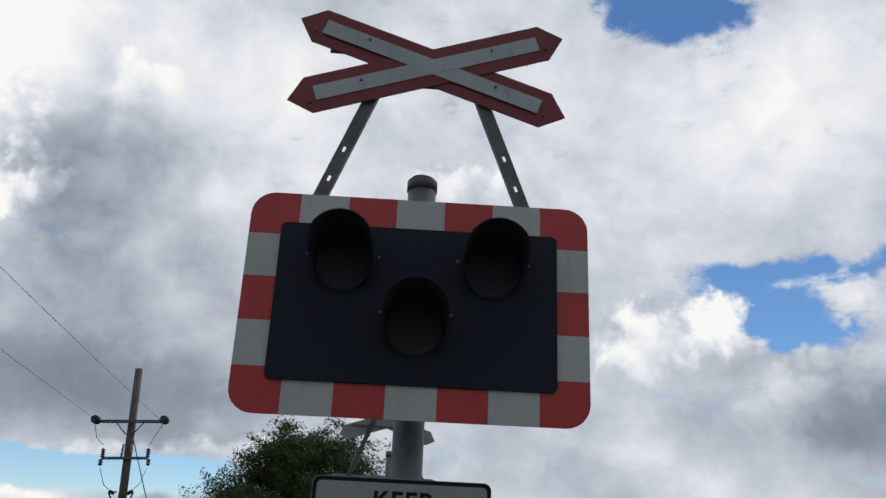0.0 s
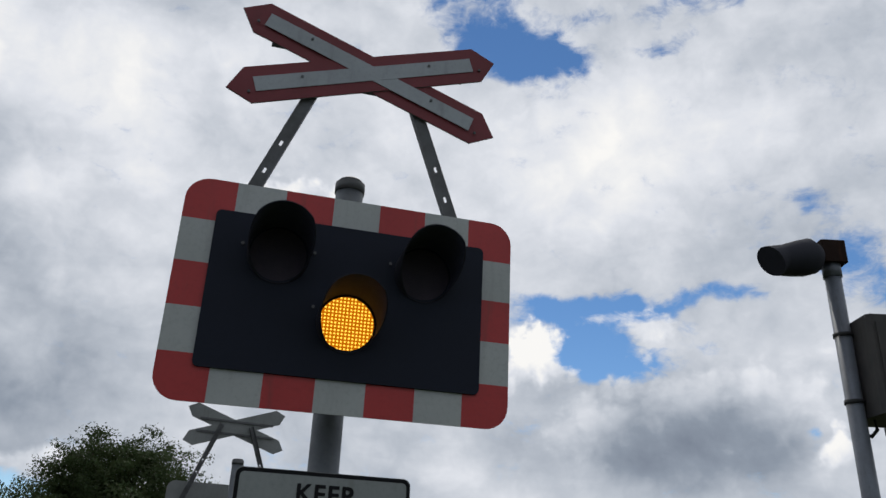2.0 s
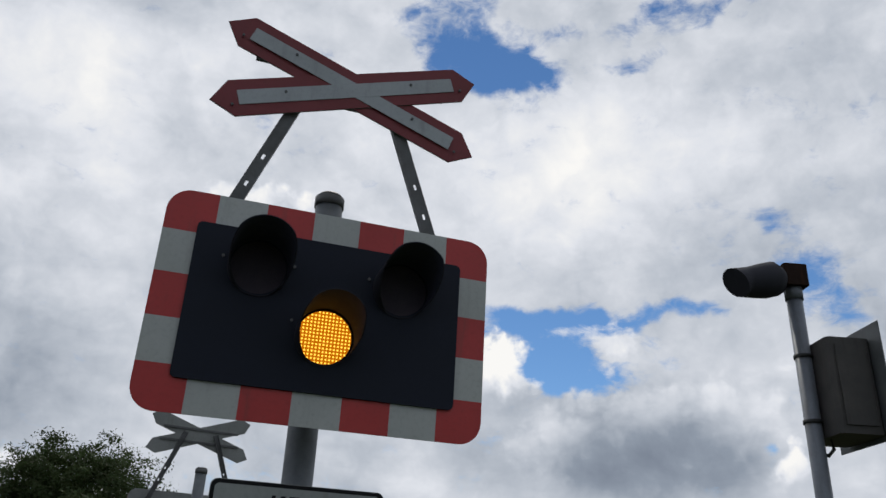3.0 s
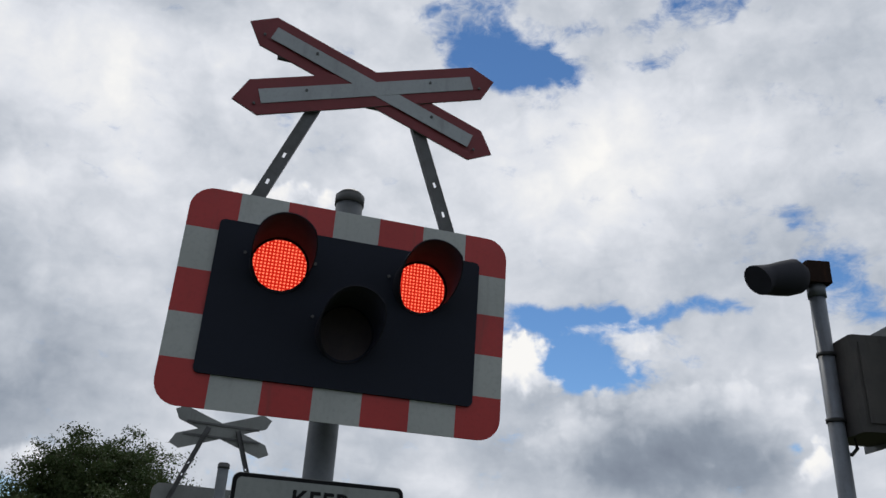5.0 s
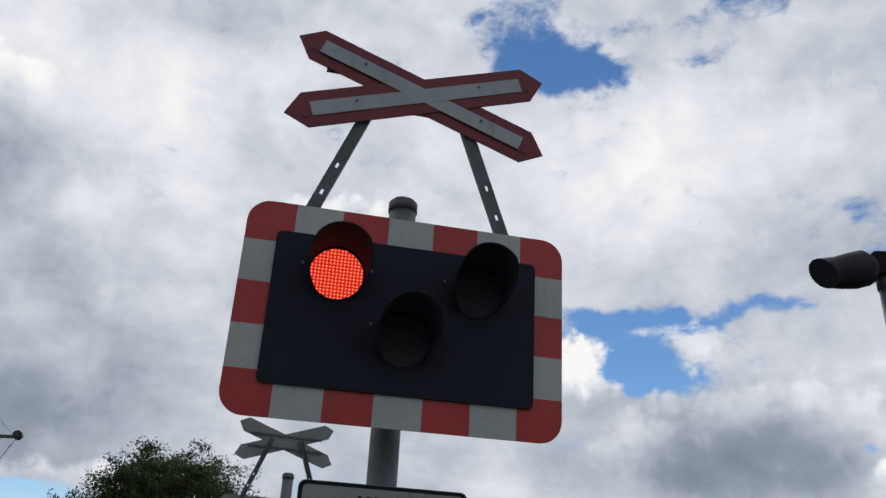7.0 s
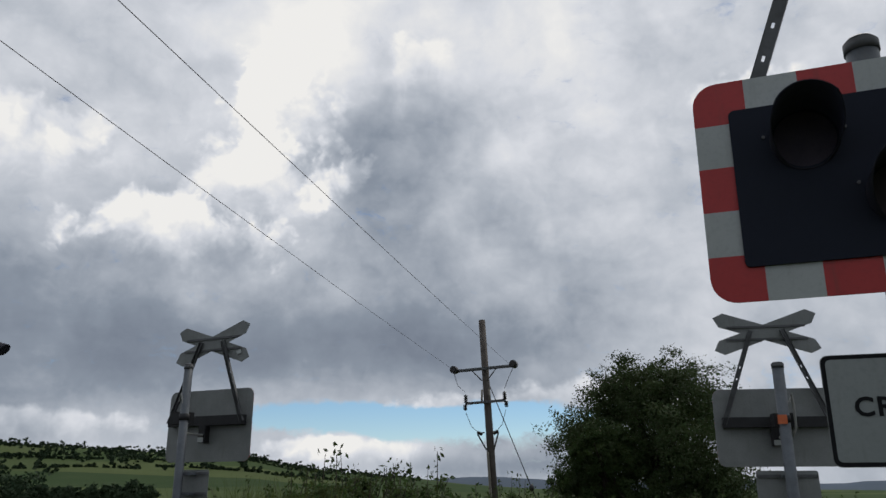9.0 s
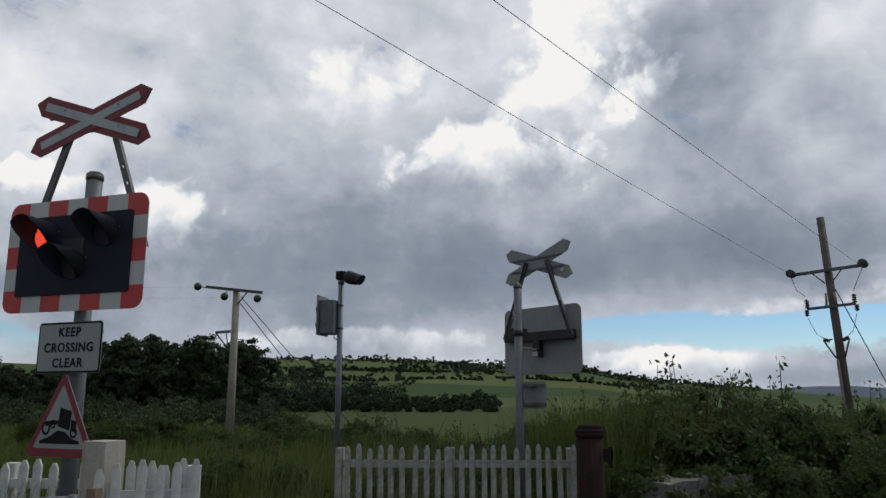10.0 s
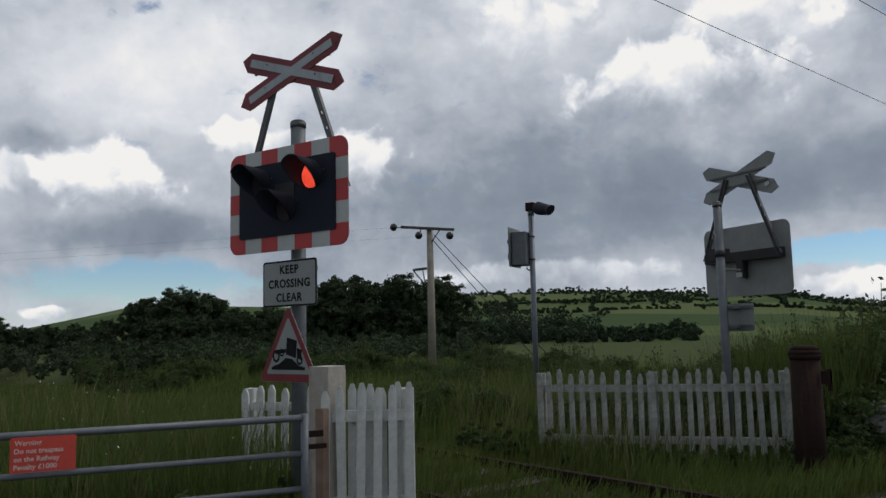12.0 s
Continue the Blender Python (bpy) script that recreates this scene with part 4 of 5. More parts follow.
part("jumper", Shape().path([(-0.83, -0.35, 4.72), (-0.75, -0.3, 4.35), (-0.58, -0.2, 4.17)], 0.008, 6).path([(0.89, -0.35, 4.72), (0.7, -0.3, 4.4), (0.56, -0.2, 4.17)], 0.008, 6).path([(-0.6, -0.16, 3.6), (-0.45, -0.2, 3.2), (-0.28, -0.22, 3.06)], 0.008, 6).path([(0.55, -0.16, 3.6), (0.42, -0.2, 3.2), (0.28, -0.22, 3.06)], 0.008, 6), M_WIRE, th, "thin jumper wires")
for x0, x1 in ((-8.1, -5.55), (-6.35, -4.35)):
    y0, y1, z0, z1 = 18.15, 1.3, 4.80, 4.9
    pts = []
    for k in range(41):
        f = k / 40 * 2.4
        pts.append((x0 + (x1 - x0) * f, y0 + (y1 - y0) * f, z0 + (z1 - z0) * f - 0.10 * f * (2.4 - f)))
    tagged(part("overhead_wire", Shape().path(pts, 0.0036, 6), M_WIRE), "thin dark overhead power wire strung from pole", "wire", "overhead wires")

V = pose(-25.85, 12.71, 0, 0, 0, 42)
th = thing("power_pole", V, "pale wooden power pole with single slanted crossarm", "power pole", "power poles")
part("pole", Shape().rod((0, 0, -0.6), (0, 0, 5.42), 0.16, 0.12, n=16), M_POLEPALE, th, "pale weathered round timber")
part("crossarm", Shape().box((-0.05, -0.14, 5.42), (2.1, 0.1, 0.1), pose(0, 0, 0, 0, 6, 0).to_3x3()), M_POLEWOOD, th, "dark timber crossarm")
for x, z, y in ((-1.35, 5.52, -0.3), (-0.35, 5.15, -0.3), (0.85, 5.08, -0.25)):
    part("insulator", Shape().blob((x, y, z), 0.15, (1, 0.8, 1)), M_INSUL, th, "round dark insulator")
part("insulator_link", Shape().rod((-1.35, -0.3, 5.52), (-1.05, -0.14, 5.5), 0.02, n=6).rod((-0.35, -0.3, 5.15), (-0.3, -0.14, 5.4), 0.02, n=6), M_GALVDARK, th)
part("brace", Shape().rod((0.45, -0.14, 5.36), (0.1, -0.1, 4.9), 0.025, n=8), M_GALVDARK, th)
part("bracket", Shape().rod((-0.12, -0.1, 3.2), (-0.62, -0.25, 3.85), 0.025, n=8).rod((-0.16, -0.1, 3.2), (-0.25, -0.2, 3.85), 0.02, n=8).rod((-0.62, -0.25, 3.85), (-0.1, -0.15, 3.9), 0.05, n=8), M_GALVDARK, th, "switch bracket")
part("stay_wire", Shape().rod((0.1, 0, 5.0), (4.0, 1.5, 0.0), 0.016, n=6).rod((0.15, 0, 5.2), (4.6, 1.6, 0.0), 0.016, n=6), M_WIRE, th, "pair of slanting stay wires")
part("line_wire", Shape().rod((-1.35, -0.3, 5.5), (-24, -14, 3.4), 0.0018, n=5).rod((-0.35, -0.3, 5.1), (-23, -15, 3.2), 0.0018, n=5), M_WIRE, th, "thin line wires")


# ---- gate, fences, posts ----
g0, g1 = Vector((-5.45, -0.78, 0)), Vector((-6.0, -4.0, 0))
gd = (g1 - g0).normalized()
gl = (g1 - g0).length
gate = thing("field_gate", Matrix.Translation(g0) @ Matrix.Rotation(math.atan2(gd.y, gd.x), 4, "Z"), "closed galvanised tubular field gate with a red notice", "gate")
for z in (0.965, 0.74, 0.52, 0.31, 0.12):
    part("gate_bar", Shape().rod((0, 0, z), (gl, 0, z), 0.0225 if z > 0.9 else 0.019, n=14), M_GATE, gate, "grey tubular bar")
for x in (0.0, gl):
    part("gate_stile", Shape().rod((x, 0, 0.06), (x, 0, 0.99), 0.026, n=14), M_GATE, gate, "upright end tube")
part("gate_brace", Shape().rod((gl * 0.53, 0, 0.12), (gl * 0.53, 0, 0.78), 0.016, n=10), M_GATE, gate, "middle upright")
part("gate_latch", Shape().box((-0.06, 0, 0.78), (0.16, 0.03, 0.03)), M_RUST, gate, "rusty latch")
part("gate_hinge", Shape().box((-0.07, 0.0, 0.86), (0.1, 0.02, 0.04)), M_RUST, gate)
NOTICE = gate.matrix_basis @ pose(1.50, 0.032, 0.86, 0, 0, 180)
th = thing("warning_notice", NOTICE, "orange-red trespass notice with pale lettering", "notice")
part("notice_plate", Shape().plate(rounded(0.335, 0.195, 0.012), 0, 0.004), M_NOTICERED, th)
for k, ln in enumerate(("Warning", "Do not trespass", "on the Railway", "Penalty £1000")):
    me = lettering(ln, 0.0385, 0.0007)
    lo = min(v.co.x for v in me.vertices)
    part("lettering", me, M_PINK, th, "pale lettering", pose(-0.147 - lo, -0.0028, 0.054 - k * 0.0445))

th = thing("gate_post", pose(-5.72, -0.50, 0, 0, 0, 20), "square cream weathered wooden gate post, rust-stained", "post")
part("post", Shape().box((0, 0, 0.5), (0.19, 0.19, 1.5), chamfer=0.012), M_POSTWOOD, th)
part("post_top", Shape().box((0, 0, 1.262), (0.186, 0.186, 0.03), chamfer=0.012), M_POSTWOOD, th)
part("stained_board", Shape().box((0.075, -0.125, 0.5), (0.075, 0.05, 1.0)), M_RUSTWOOD, th, "rust-stained board")


def picket_mesh(h, wd, mat):
    return Shape().plate([(-wd / 2, 0), (wd / 2, 0), (wd / 2, h - 0.05), (0.012, h), (-0.012, h), (-wd / 2, h - 0.05)], -0.011, 0.011).mesh("picket", mat)


def picket_fence(p0, p1, h, label, step=0.118, end_posts=(True, True), wd=0.056, mat=None, both=False):
    mat = mat or M_OLDWOOD
    p0, p1 = Vector((*p0, 0)), Vector((*p1, 0))
    d = p1 - p0
    ln = d.length
    th = thing("picket_fence", Matrix.Translation(p0) @ Matrix.Rotation(math.atan2(d.y, d.x), 4, "Z"), label, "fence", "white picket fences")
    for z in (h * 0.82, h * 0.32):
        part("rail", Shape().box((ln / 2, 0.035, z), (ln, 0.035, 0.075)), mat, th, "white rail")
    kinds = [picket_mesh(h + e, wd, mat) for e in (-0.025, 0.0, 0.012)]
    n = max(2, round(ln / step))
    for k in range(n + 1):
        o = new("picket", kinds[k * 7 % 3])
        o.parent = th
        o.matrix_basis = pose(ln * k / n + random.uniform(-0.008, 0.008), 0, random.uniform(-0.01, 0.008), 0, random.uniform(-1.2, 1.2), 0)
    for k in range(n if both else 0):
        o = new("picket", kinds[k * 5 % 3])
        o.parent = th
        o.matrix_basis = pose(ln * (k + 0.5) / n + random.uniform(-0.008, 0.008), 0.068, random.uniform(-0.012, 0.006), 0, random.uniform(-1.2, 1.2), 0)
    for use, x in zip(end_posts, (0.0, ln)):
        if use:
            part("fence_post", Shape().box((x, 0.09, h * 0.5 - 0.08), (0.09, 0.09, h + 0.1), chamfer=0.008), mat, th, "square fence post")
    return th


picket_fence((-5.62, -0.56), (-5.34, -0.08), 1.145, "short white picket wing beside the gate post", 0.115, (False, True), 0.058, M_PAINTWOOD, True)
picket_fence((-7.70, -0.42), (-7.1, 0.08), 1.05, "white picket fence half hidden by tall grass", 0.13, (True, False), 0.07, M_PAINTWOOD)
picket_fence((-7.35, 2.72), (-6.42, 3.43), 1.05, "weathered white picket fence above weeds")
picket_fence((-6.40, 3.45), (-5.46, 4.3), 1.06, "white picket fence standing beside a rusty post")

th = thing("iron_post", pose(-5.09, 4.08, 0), "thick rusted iron gate post with a flared cap", "post")
s = Shape().rod((0, 0, -0.2), (0, 0, 1.16), 0.138, 0.13, n=22)
part("shaft", s, M_RUST, th)
part("cap", Shape().rod((0, 0, 1.16), (0, 0, 1.21), 0.134, 0.15, n=22).rod((0, 0, 1.21), (0, 0, 1.25), 0.15, 0.134, n=22).rod((0, 0, 1.25), (0, 0, 1.29), 0.134, 0.1, n=22), M_RUST, th, "rusty cap")
part("hinge_lug", Shape().box((0.19, 0.02, 1.0), (0.09, 0.05, 0.12), chamfer=0.01).box((0.22, 0.02, 0.98), (0.03, 0.03, 0.2)), M_RUST, th, "rusty hinge lug")

# dry stone wall
wall = thing("wall_field", pose(-5.0, 5.1, 0, 0, 0, 78), "low dry-stone wall of grey rubble", "wall", kind="structure")
core = Shape().box((1.6, 0, 0.28), (3.4, 0.28, 0.62))
part("core", core, M_STONE, wall, "dark rubble core")
stones = []
for k in range(5):
    s = Shape()
    s.box((0, 0, 0), (0.22 + 0.05 * k, 0.42, 0.10 + 0.012 * k), chamfer=0.05)
    s.v = [(x + random.uniform(-0.02, 0.02), y + random.uniform(-0.03, 0.03), z + random.uniform(-0.015, 0.015)) for x, y, z in s.v]
    stones.append(s.mesh("stone", M_STONE))
for row in range(6):
    x = -0.1 + 0.07 * (row % 2)
    while x < 3.3:
        k = random.randrange(5)
        o = new("stone", stones[k])
        o.parent = wall
        o.matrix_basis = pose(x + 0.13, random.uniform(-0.03, 0.03), 0.06 + row * 0.112, random.uniform(-4, 4), random.uniform(-5, 5), random.uniform(-6, 6))
        x += 0.23 + 0.05 * k

# relay cabinet down the line
th = thing("relay_cabinet", pose(-20.6, -2.38, 0, 0, 0, 5), "grey metal relay cabinet beside the railway line", "cabinet")
part("body", Shape().box((0, 0, 0.72), (0.3, 0.24, 1.2), chamfer=0.02), M_CABINET, th)
part("roof", Shape().box((0, 0, 1.335), (0.34, 0.28, 0.04)), M_CABINET, th, "overhanging lid")
part("plinth", Shape().box((0, 0, 0.07), (0.28, 0.22, 0.16)), M_STONE, th, "concrete plinth")


# ---- the train ----
def train():
    th = thing("train", TRACK @ pose(-39, 0, 0.2 + line_z(-39), 0, -1.8, 0), "approaching diesel railcar with a yellow front", "train")

    def section(k):
        wd, top = 1.36 * k, 3.62
        return [(-wd * 0.96, 0.95), (-wd, 1.3), (-wd, 2.3), (-wd * 0.95, 3.0), (-wd * 0.8, 3.4), (-wd * 0.45, top - 0.05), (0, top), (wd * 0.45, top - 0.05), (wd * 0.8, 3.4), (wd * 0.95, 3.0), (wd, 2.3), (wd, 1.3), (wd * 0.96, 0.95)]

    body = Shape()
    for (xa, ka), (xb, kb) in (((-21, 1), (-0.25, 1)), ((-0.25, 1), (0, 0.97))):
        a, b = section(ka), section(kb)
        for j in range(len(a)):
            k = (j + 1) % len(a)
            body.face((xa, *a[j]), (xb, *b[j]), (xb, *b[k]), (xa, *a[k]))
    body.face(*[(-21, *p) for p in section(1)])
    part("body", body, M_TRAINSIDE, th, "grey carriage body")
    front = Shape()
    front.face(*[(0.004, *p) for p in section(0.97)][::-1])
    for y in (-1.24, 1.24):
        front.box((0.02, y, 2.2), (0.06, 0.16, 2.4), chamfer=0.02)
    part("front", front, M_YELLOW, th, "yellow cab front")
    part("windscreen", Shape().box((0.03, 0, 2.45), (0.05, 2.2, 1.15), chamfer=0.02), M_GLASS, th, "wide dark windscreen")
    for y in (-0.98, 0.98):
        part("headlamp", Shape().box((0.03, y, 1.32), (0.06, 0.3, 0.2), chamfer=0.02), G_HEAD, th, "lit white headlamp")
    part("buffer_beam", Shape().box((0.06, 0, 0.92), (0.3, 2.5, 0.18), chamfer=0.04), M_BLACKRUB, th, "black bumper")
    part("coupler", Shape().box((0.25, 0, 0.75), (0.4, 0.35, 0.3), chamfer=0.05), M_BLACKRUB, th)
    part("underframe", Shape().box((-10.5, 0, 0.7), (20.6, 2.2, 0.4)), M_BLACKRUB, th)
    for x in (-2.2, -4.6, -16.4, -18.8):
        for y in (-0.75, 0.75):
            part("wheel", Shape().rod((x, y - 0.06, 0.42), (x, y + 0.06, 0.42), 0.42, n=24), M_RUST, th, "steel wheel")
    for k in range(8):
        for y in (-1.365, 1.365):
            part("window", Shape().box((-3.0 - k * 2.1, y, 2.3), (1.5, 0.02, 0.8)), M_GLASS, th, "dark side window")
    return th


railcar = train()


# ---- plants ----
def unit(n):
    v = np.random.normal(size=(n, 3))
    return v / np.linalg.norm(v, axis=1)[:, None]


def leaf_quads(centres, size, outward=None, jitter=0.5, long=1.5):
    """Pointed leaves, each a small four-cornered blade."""
    n = len(centres)
    nrm = unit(n)
    if outward is not None:
        nrm = nrm * 0.9 + outward
        nrm /= np.linalg.norm(nrm, axis=1)[:, None] + 1e-9
    a = np.cross(nrm, unit(n))
    a /= np.linalg.norm(a, axis=1)[:, None] + 1e-9
    b = np.cross(nrm, a)
    s = (size * (1 + jitter * (np.random.rand(n) - 0.5)))[:, None] if np.ndim(size) else (size * (1 + jitter * (np.random.rand(n, 1) - 0.5)))
    v = np.stack([centres - a * s * long, centres - b * s * 0.7 + nrm * s * 0.2, centres + a * s * long, centres + b * s * 0.7 + nrm * s * 0.2], 1).reshape(-1, 3)
    return v, np.arange(4 * n).reshape(n, 4)


def crown_points(blobs, per):
    """Points in small clumps over lumpy shells, with gaps between the clumps."""
    pts, out = [], []
    for c, r in blobs:
        m = max(4, per // 45)
        d = unit(m)
        k = 0.80 + 0.30 * (np.random.rand(m) - 0.5)
        f = np.random.rand(m) ** 0.3
        centre = np.asarray(c) + d * (r * k * f)[:, None] * np.array([1, 1, 0.85])
        pick = np.arange(per) % m
        pts.append(centre[pick] + np.random.normal(0, r * 0.105, (per, 3)) * np.array([1, 1, 0.7]))
        out.append(d[pick])
    return np.concatenate(pts), np.concatenate(out)


def tree(m, label, height, spread, leaves, leaf, mat, base=0.25, lumps=26, seed=1, group=""):
    """Tapered trunk, forked limbs and a ragged crown of single leaves."""
    np.random.seed(seed)
    rnd = random.Random(seed)
    th = thing("tree", m, label, "tree", group)
    tr = Shape().rod((0, 0, -0.3), (0.02 * height, 0, height * 0.4), height * 0.032, height * 0.02, n=10)
    blobs = []
    for k in range(lumps):
        a = k * 2.4 + rnd.uniform(-0.4, 0.4)
        f = (k + 0.5) / lumps
        rr = spread * (0.82 * math.sqrt(rnd.random()))
        zz = height * (base + (0.86 - base) * f)
        rr *= math.sqrt(max(0.12, 1 - ((f - 0.35) / 0.68) ** 2))
        c = (rr * math.cos(a), rr * math.sin(a), zz)
        blobs.append((c, spread * rnd.uniform(0.24, 0.42)))
        if k % 2 == 0:
            mid = (c[0] * 0.4, c[1] * 0.4, height * 0.3 + zz * 0.35)
            tr.rod((0.01 * height, 0, height * rnd.uniform(0.18, 0.38)), mid, height * 0.011, height * 0.008, n=6)
            tr.rod(mid, c, height * 0.008, height * 0.003, n=6)
    part("trunk", tr, M_BARK, th, "dark trunk and limbs")
    p, o = crown_points(blobs, leaves // lumps)
    v, f = leaf_quads(p, leaf, o)
    part("crown", arrays_mesh("crown", v, f, mat), mat, th, "ragged dark green leaves")
    return th


tree(pose(-3.75, 27.3, 0), "dense round-crowned green tree by the lane", 6.35, 4.5, 110000, 0.038, M_LEAF, 0.10, 56, 3)
tree(pose(-4.9, 24.6, 0, 0, 0, 40), "smaller lighter green tree beside the larger one", 3.9, 1.9, 30000, 0.034, M_BUSHLEAF, 0.15, 24, 5)


def along(az_deg, r):
    a = radians(az_deg)
    return (-0.6 - math.sin(a) * r, -2.7 + math.cos(a) * r)


far_a = tree(pose(*along(66.0, 82), 0, 0, 0, 0), "tall dark broadleaf tree in a field-edge wood", 7.4, 4.4, 30000, 0.11, M_LEAFDARK, 0.1, 30, 7, "trees along the field edge")
far_b = tree(pose(*along(76.5, 98), 0, 0, 0, 0), "rounded dark tree in a field-edge wood", 7.3, 5.6, 30000, 0.12, M_LEAFDARK, 0.06, 34, 9, "trees along the field edge")
far_c = tree(pose(*along(60.8, 80), 0, 0, 0, 0), "broad dark tree with an uneven crown", 7.5, 4.6, 30000, 0.11, M_LEAFDARK, 0.08, 28, 11, "trees along the field edge")
for src, azd, r, k in ((far_c, 57.9, 84, 1.0), (far_a, 63.4, 84, 1.04), (far_b, 56.6, 95, 0.55), (far_b, 68.5, 92, 0.62), (far_a, 70.3, 104, 0.72), (far_c, 72.3, 108, 0.70),
                       (far_a, 74.0, 104, 0.95), (far_c, 78.6, 102, 0.85), (far_b, 80.8, 104, 0.52), (far_a, 82.6, 102, 0.47), (far_c, 84.4, 98, 0.44), (far_b, 86.2, 94, 0.42),
                       (far_a, 88.0, 82, 0.42), (far_c, 90.0, 76, 0.5), (far_b, 92.5, 70, 0.55), (far_b, 78.2, 92, 0.5), (far_c, 75.0, 90, 0.5), (far_a, 85.2, 84, 0.36), (far_b, 83.0, 86, 0.36), (far_c, 87.4, 62, 0.42), (far_b, 90.4, 52, 0.4), (far_a, 81.2, 92, 0.4), (far_b, 77.0, 88, 0.5), (far_c, 72.8, 92, 0.55), (far_a, 69.6, 88, 0.55), (far_c, 67.2, 84, 0.7), (far_b, 59.4, 78, 0.6)):
    x, y = along(azd, r)
    copy_thing(src, pose(x, y, 0, 0, 0, azd * 37 % 360) @ Matrix.Scale(k, 4))

# hedgerows and copses on the hills, and the wooded foot of the slope
np.random.seed(21)
rnd = random.Random(21)
blobs = []


def hill_clump(azd, r, size):
    x, y = along(azd, r)
    blobs.append(((x, y, ground_z(x, y) + size * 0.55), size))


for a0, a1 in ((27.5, 31.0), (33.2, 35.0), (37.0, 38.2), (41.0, 45.5), (46.6, 50.0), (51.0, 57.0)):
    for azd in np.arange(a0, a1, 0.17):
        hill_clump(azd, 690 + rnd.uniform(-14, 4), rnd.choice((1.2, 1.6, 2.0, 2.4, 3.4)) * rnd.uniform(0.8, 1.2))
for a0, a1, r0, r1 in ((22, 34, 560, 590), (30, 44, 500, 560), (36, 50, 600, 575), (45, 58, 520, 560), (24, 37, 430, 470), (38, 52, 440, 410), (48, 58, 400, 440), (26, 40, 340, 360), (41, 56, 340, 320), (34, 35.5, 350, 640), (40.5, 42.5, 420, 660), (47, 46, 330, 620), (52.5, 54, 400, 650), (29, 31.5, 420, 640)):
    n = int(max(abs(a1 - a0) / 0.2, abs(r1 - r0) / 5))
    for k in range(n):
        if rnd.random() < 0.9:
            f = k / n
            hill_clump(a0 + (a1 - a0) * f, r0 + (r1 - r0) * f + 8 * math.sin(9 * f), rnd.choice((1.0, 1.2, 1.3, 1.3, 1.5, 1.7, 2.3, 3.4)) * rnd.uniform(0.85, 1.15) * r0 / 560)
for _ in range(46):
    hill_clump(rnd.uniform(22, 58), rnd.uniform(300, 670), rnd.uniform(1.8, 3.6))
for a0, r0, n in ((53, 380, 10), (43, 470, 16), (39, 500, 10), (50, 500, 8), (34, 450, 6), (56, 330, 12), (46, 420, 10), (41, 400, 10), (54, 350, 12)):
    for k in range(n):
        hill_clump(a0 + rnd.gauss(0, 1.0), r0 + rnd.uniform(-20, 20), rnd.uniform(2.4, 4.6))
p, o = crown_points(blobs, 130)
v, f = leaf_quads(p, 0.42, o)
tagged(part("hedgerow_trees", arrays_mesh("hedgerow_trees", v, f, M_HILLLEAF), M_HILLLEAF), "dark hedges and copses dividing the hill pastures", "hedgerow", kind="stuff")
blobs = []
for _ in range(360):
    azd = rnd.uniform(40, 58)
    r = rnd.uniform(85, 150)
    x, y = along(azd, r)
    k = rnd.choice((0.7, 0.9, 1.2, 2.0, 3.2)) * rnd.uniform(0.7, 1.3) * (1.15 if azd > 48 else 0.55)
    blobs.append(((x, y, ground_z(x, y) + k * 0.5), k))
p, o = crown_points(blobs, 300)
v, f = leaf_quads(p, 0.15, o)
tagged(part("valley_wood", arrays_mesh("valley_wood", v, f, M_HILLLEAF), M_HILLLEAF), "dark scrubby woodland at the foot of the hill", "woodland", kind="stuff")


blobs = []
for _ in range(330):
    azd = rnd.uniform(55.5, 94)
    r = rnd.uniform(36, 66)
    x, y = along(azd, r)
    if abs(y - track_y(x)) < 2.6:
        continue
    k = rnd.uniform(0.5, 1.25) * (r / 50)
    blobs.append(((x, y, k * 0.55), k))
p, o = crown_points(blobs, 420)
v, f = leaf_quads(p, 0.052, o)
tagged(part("field_scrub", arrays_mesh("field_scrub", v, f, M_LEAFDARK), M_LEAFDARK), "dark scrub below the trees at the field edge", "scrub", kind="stuff")


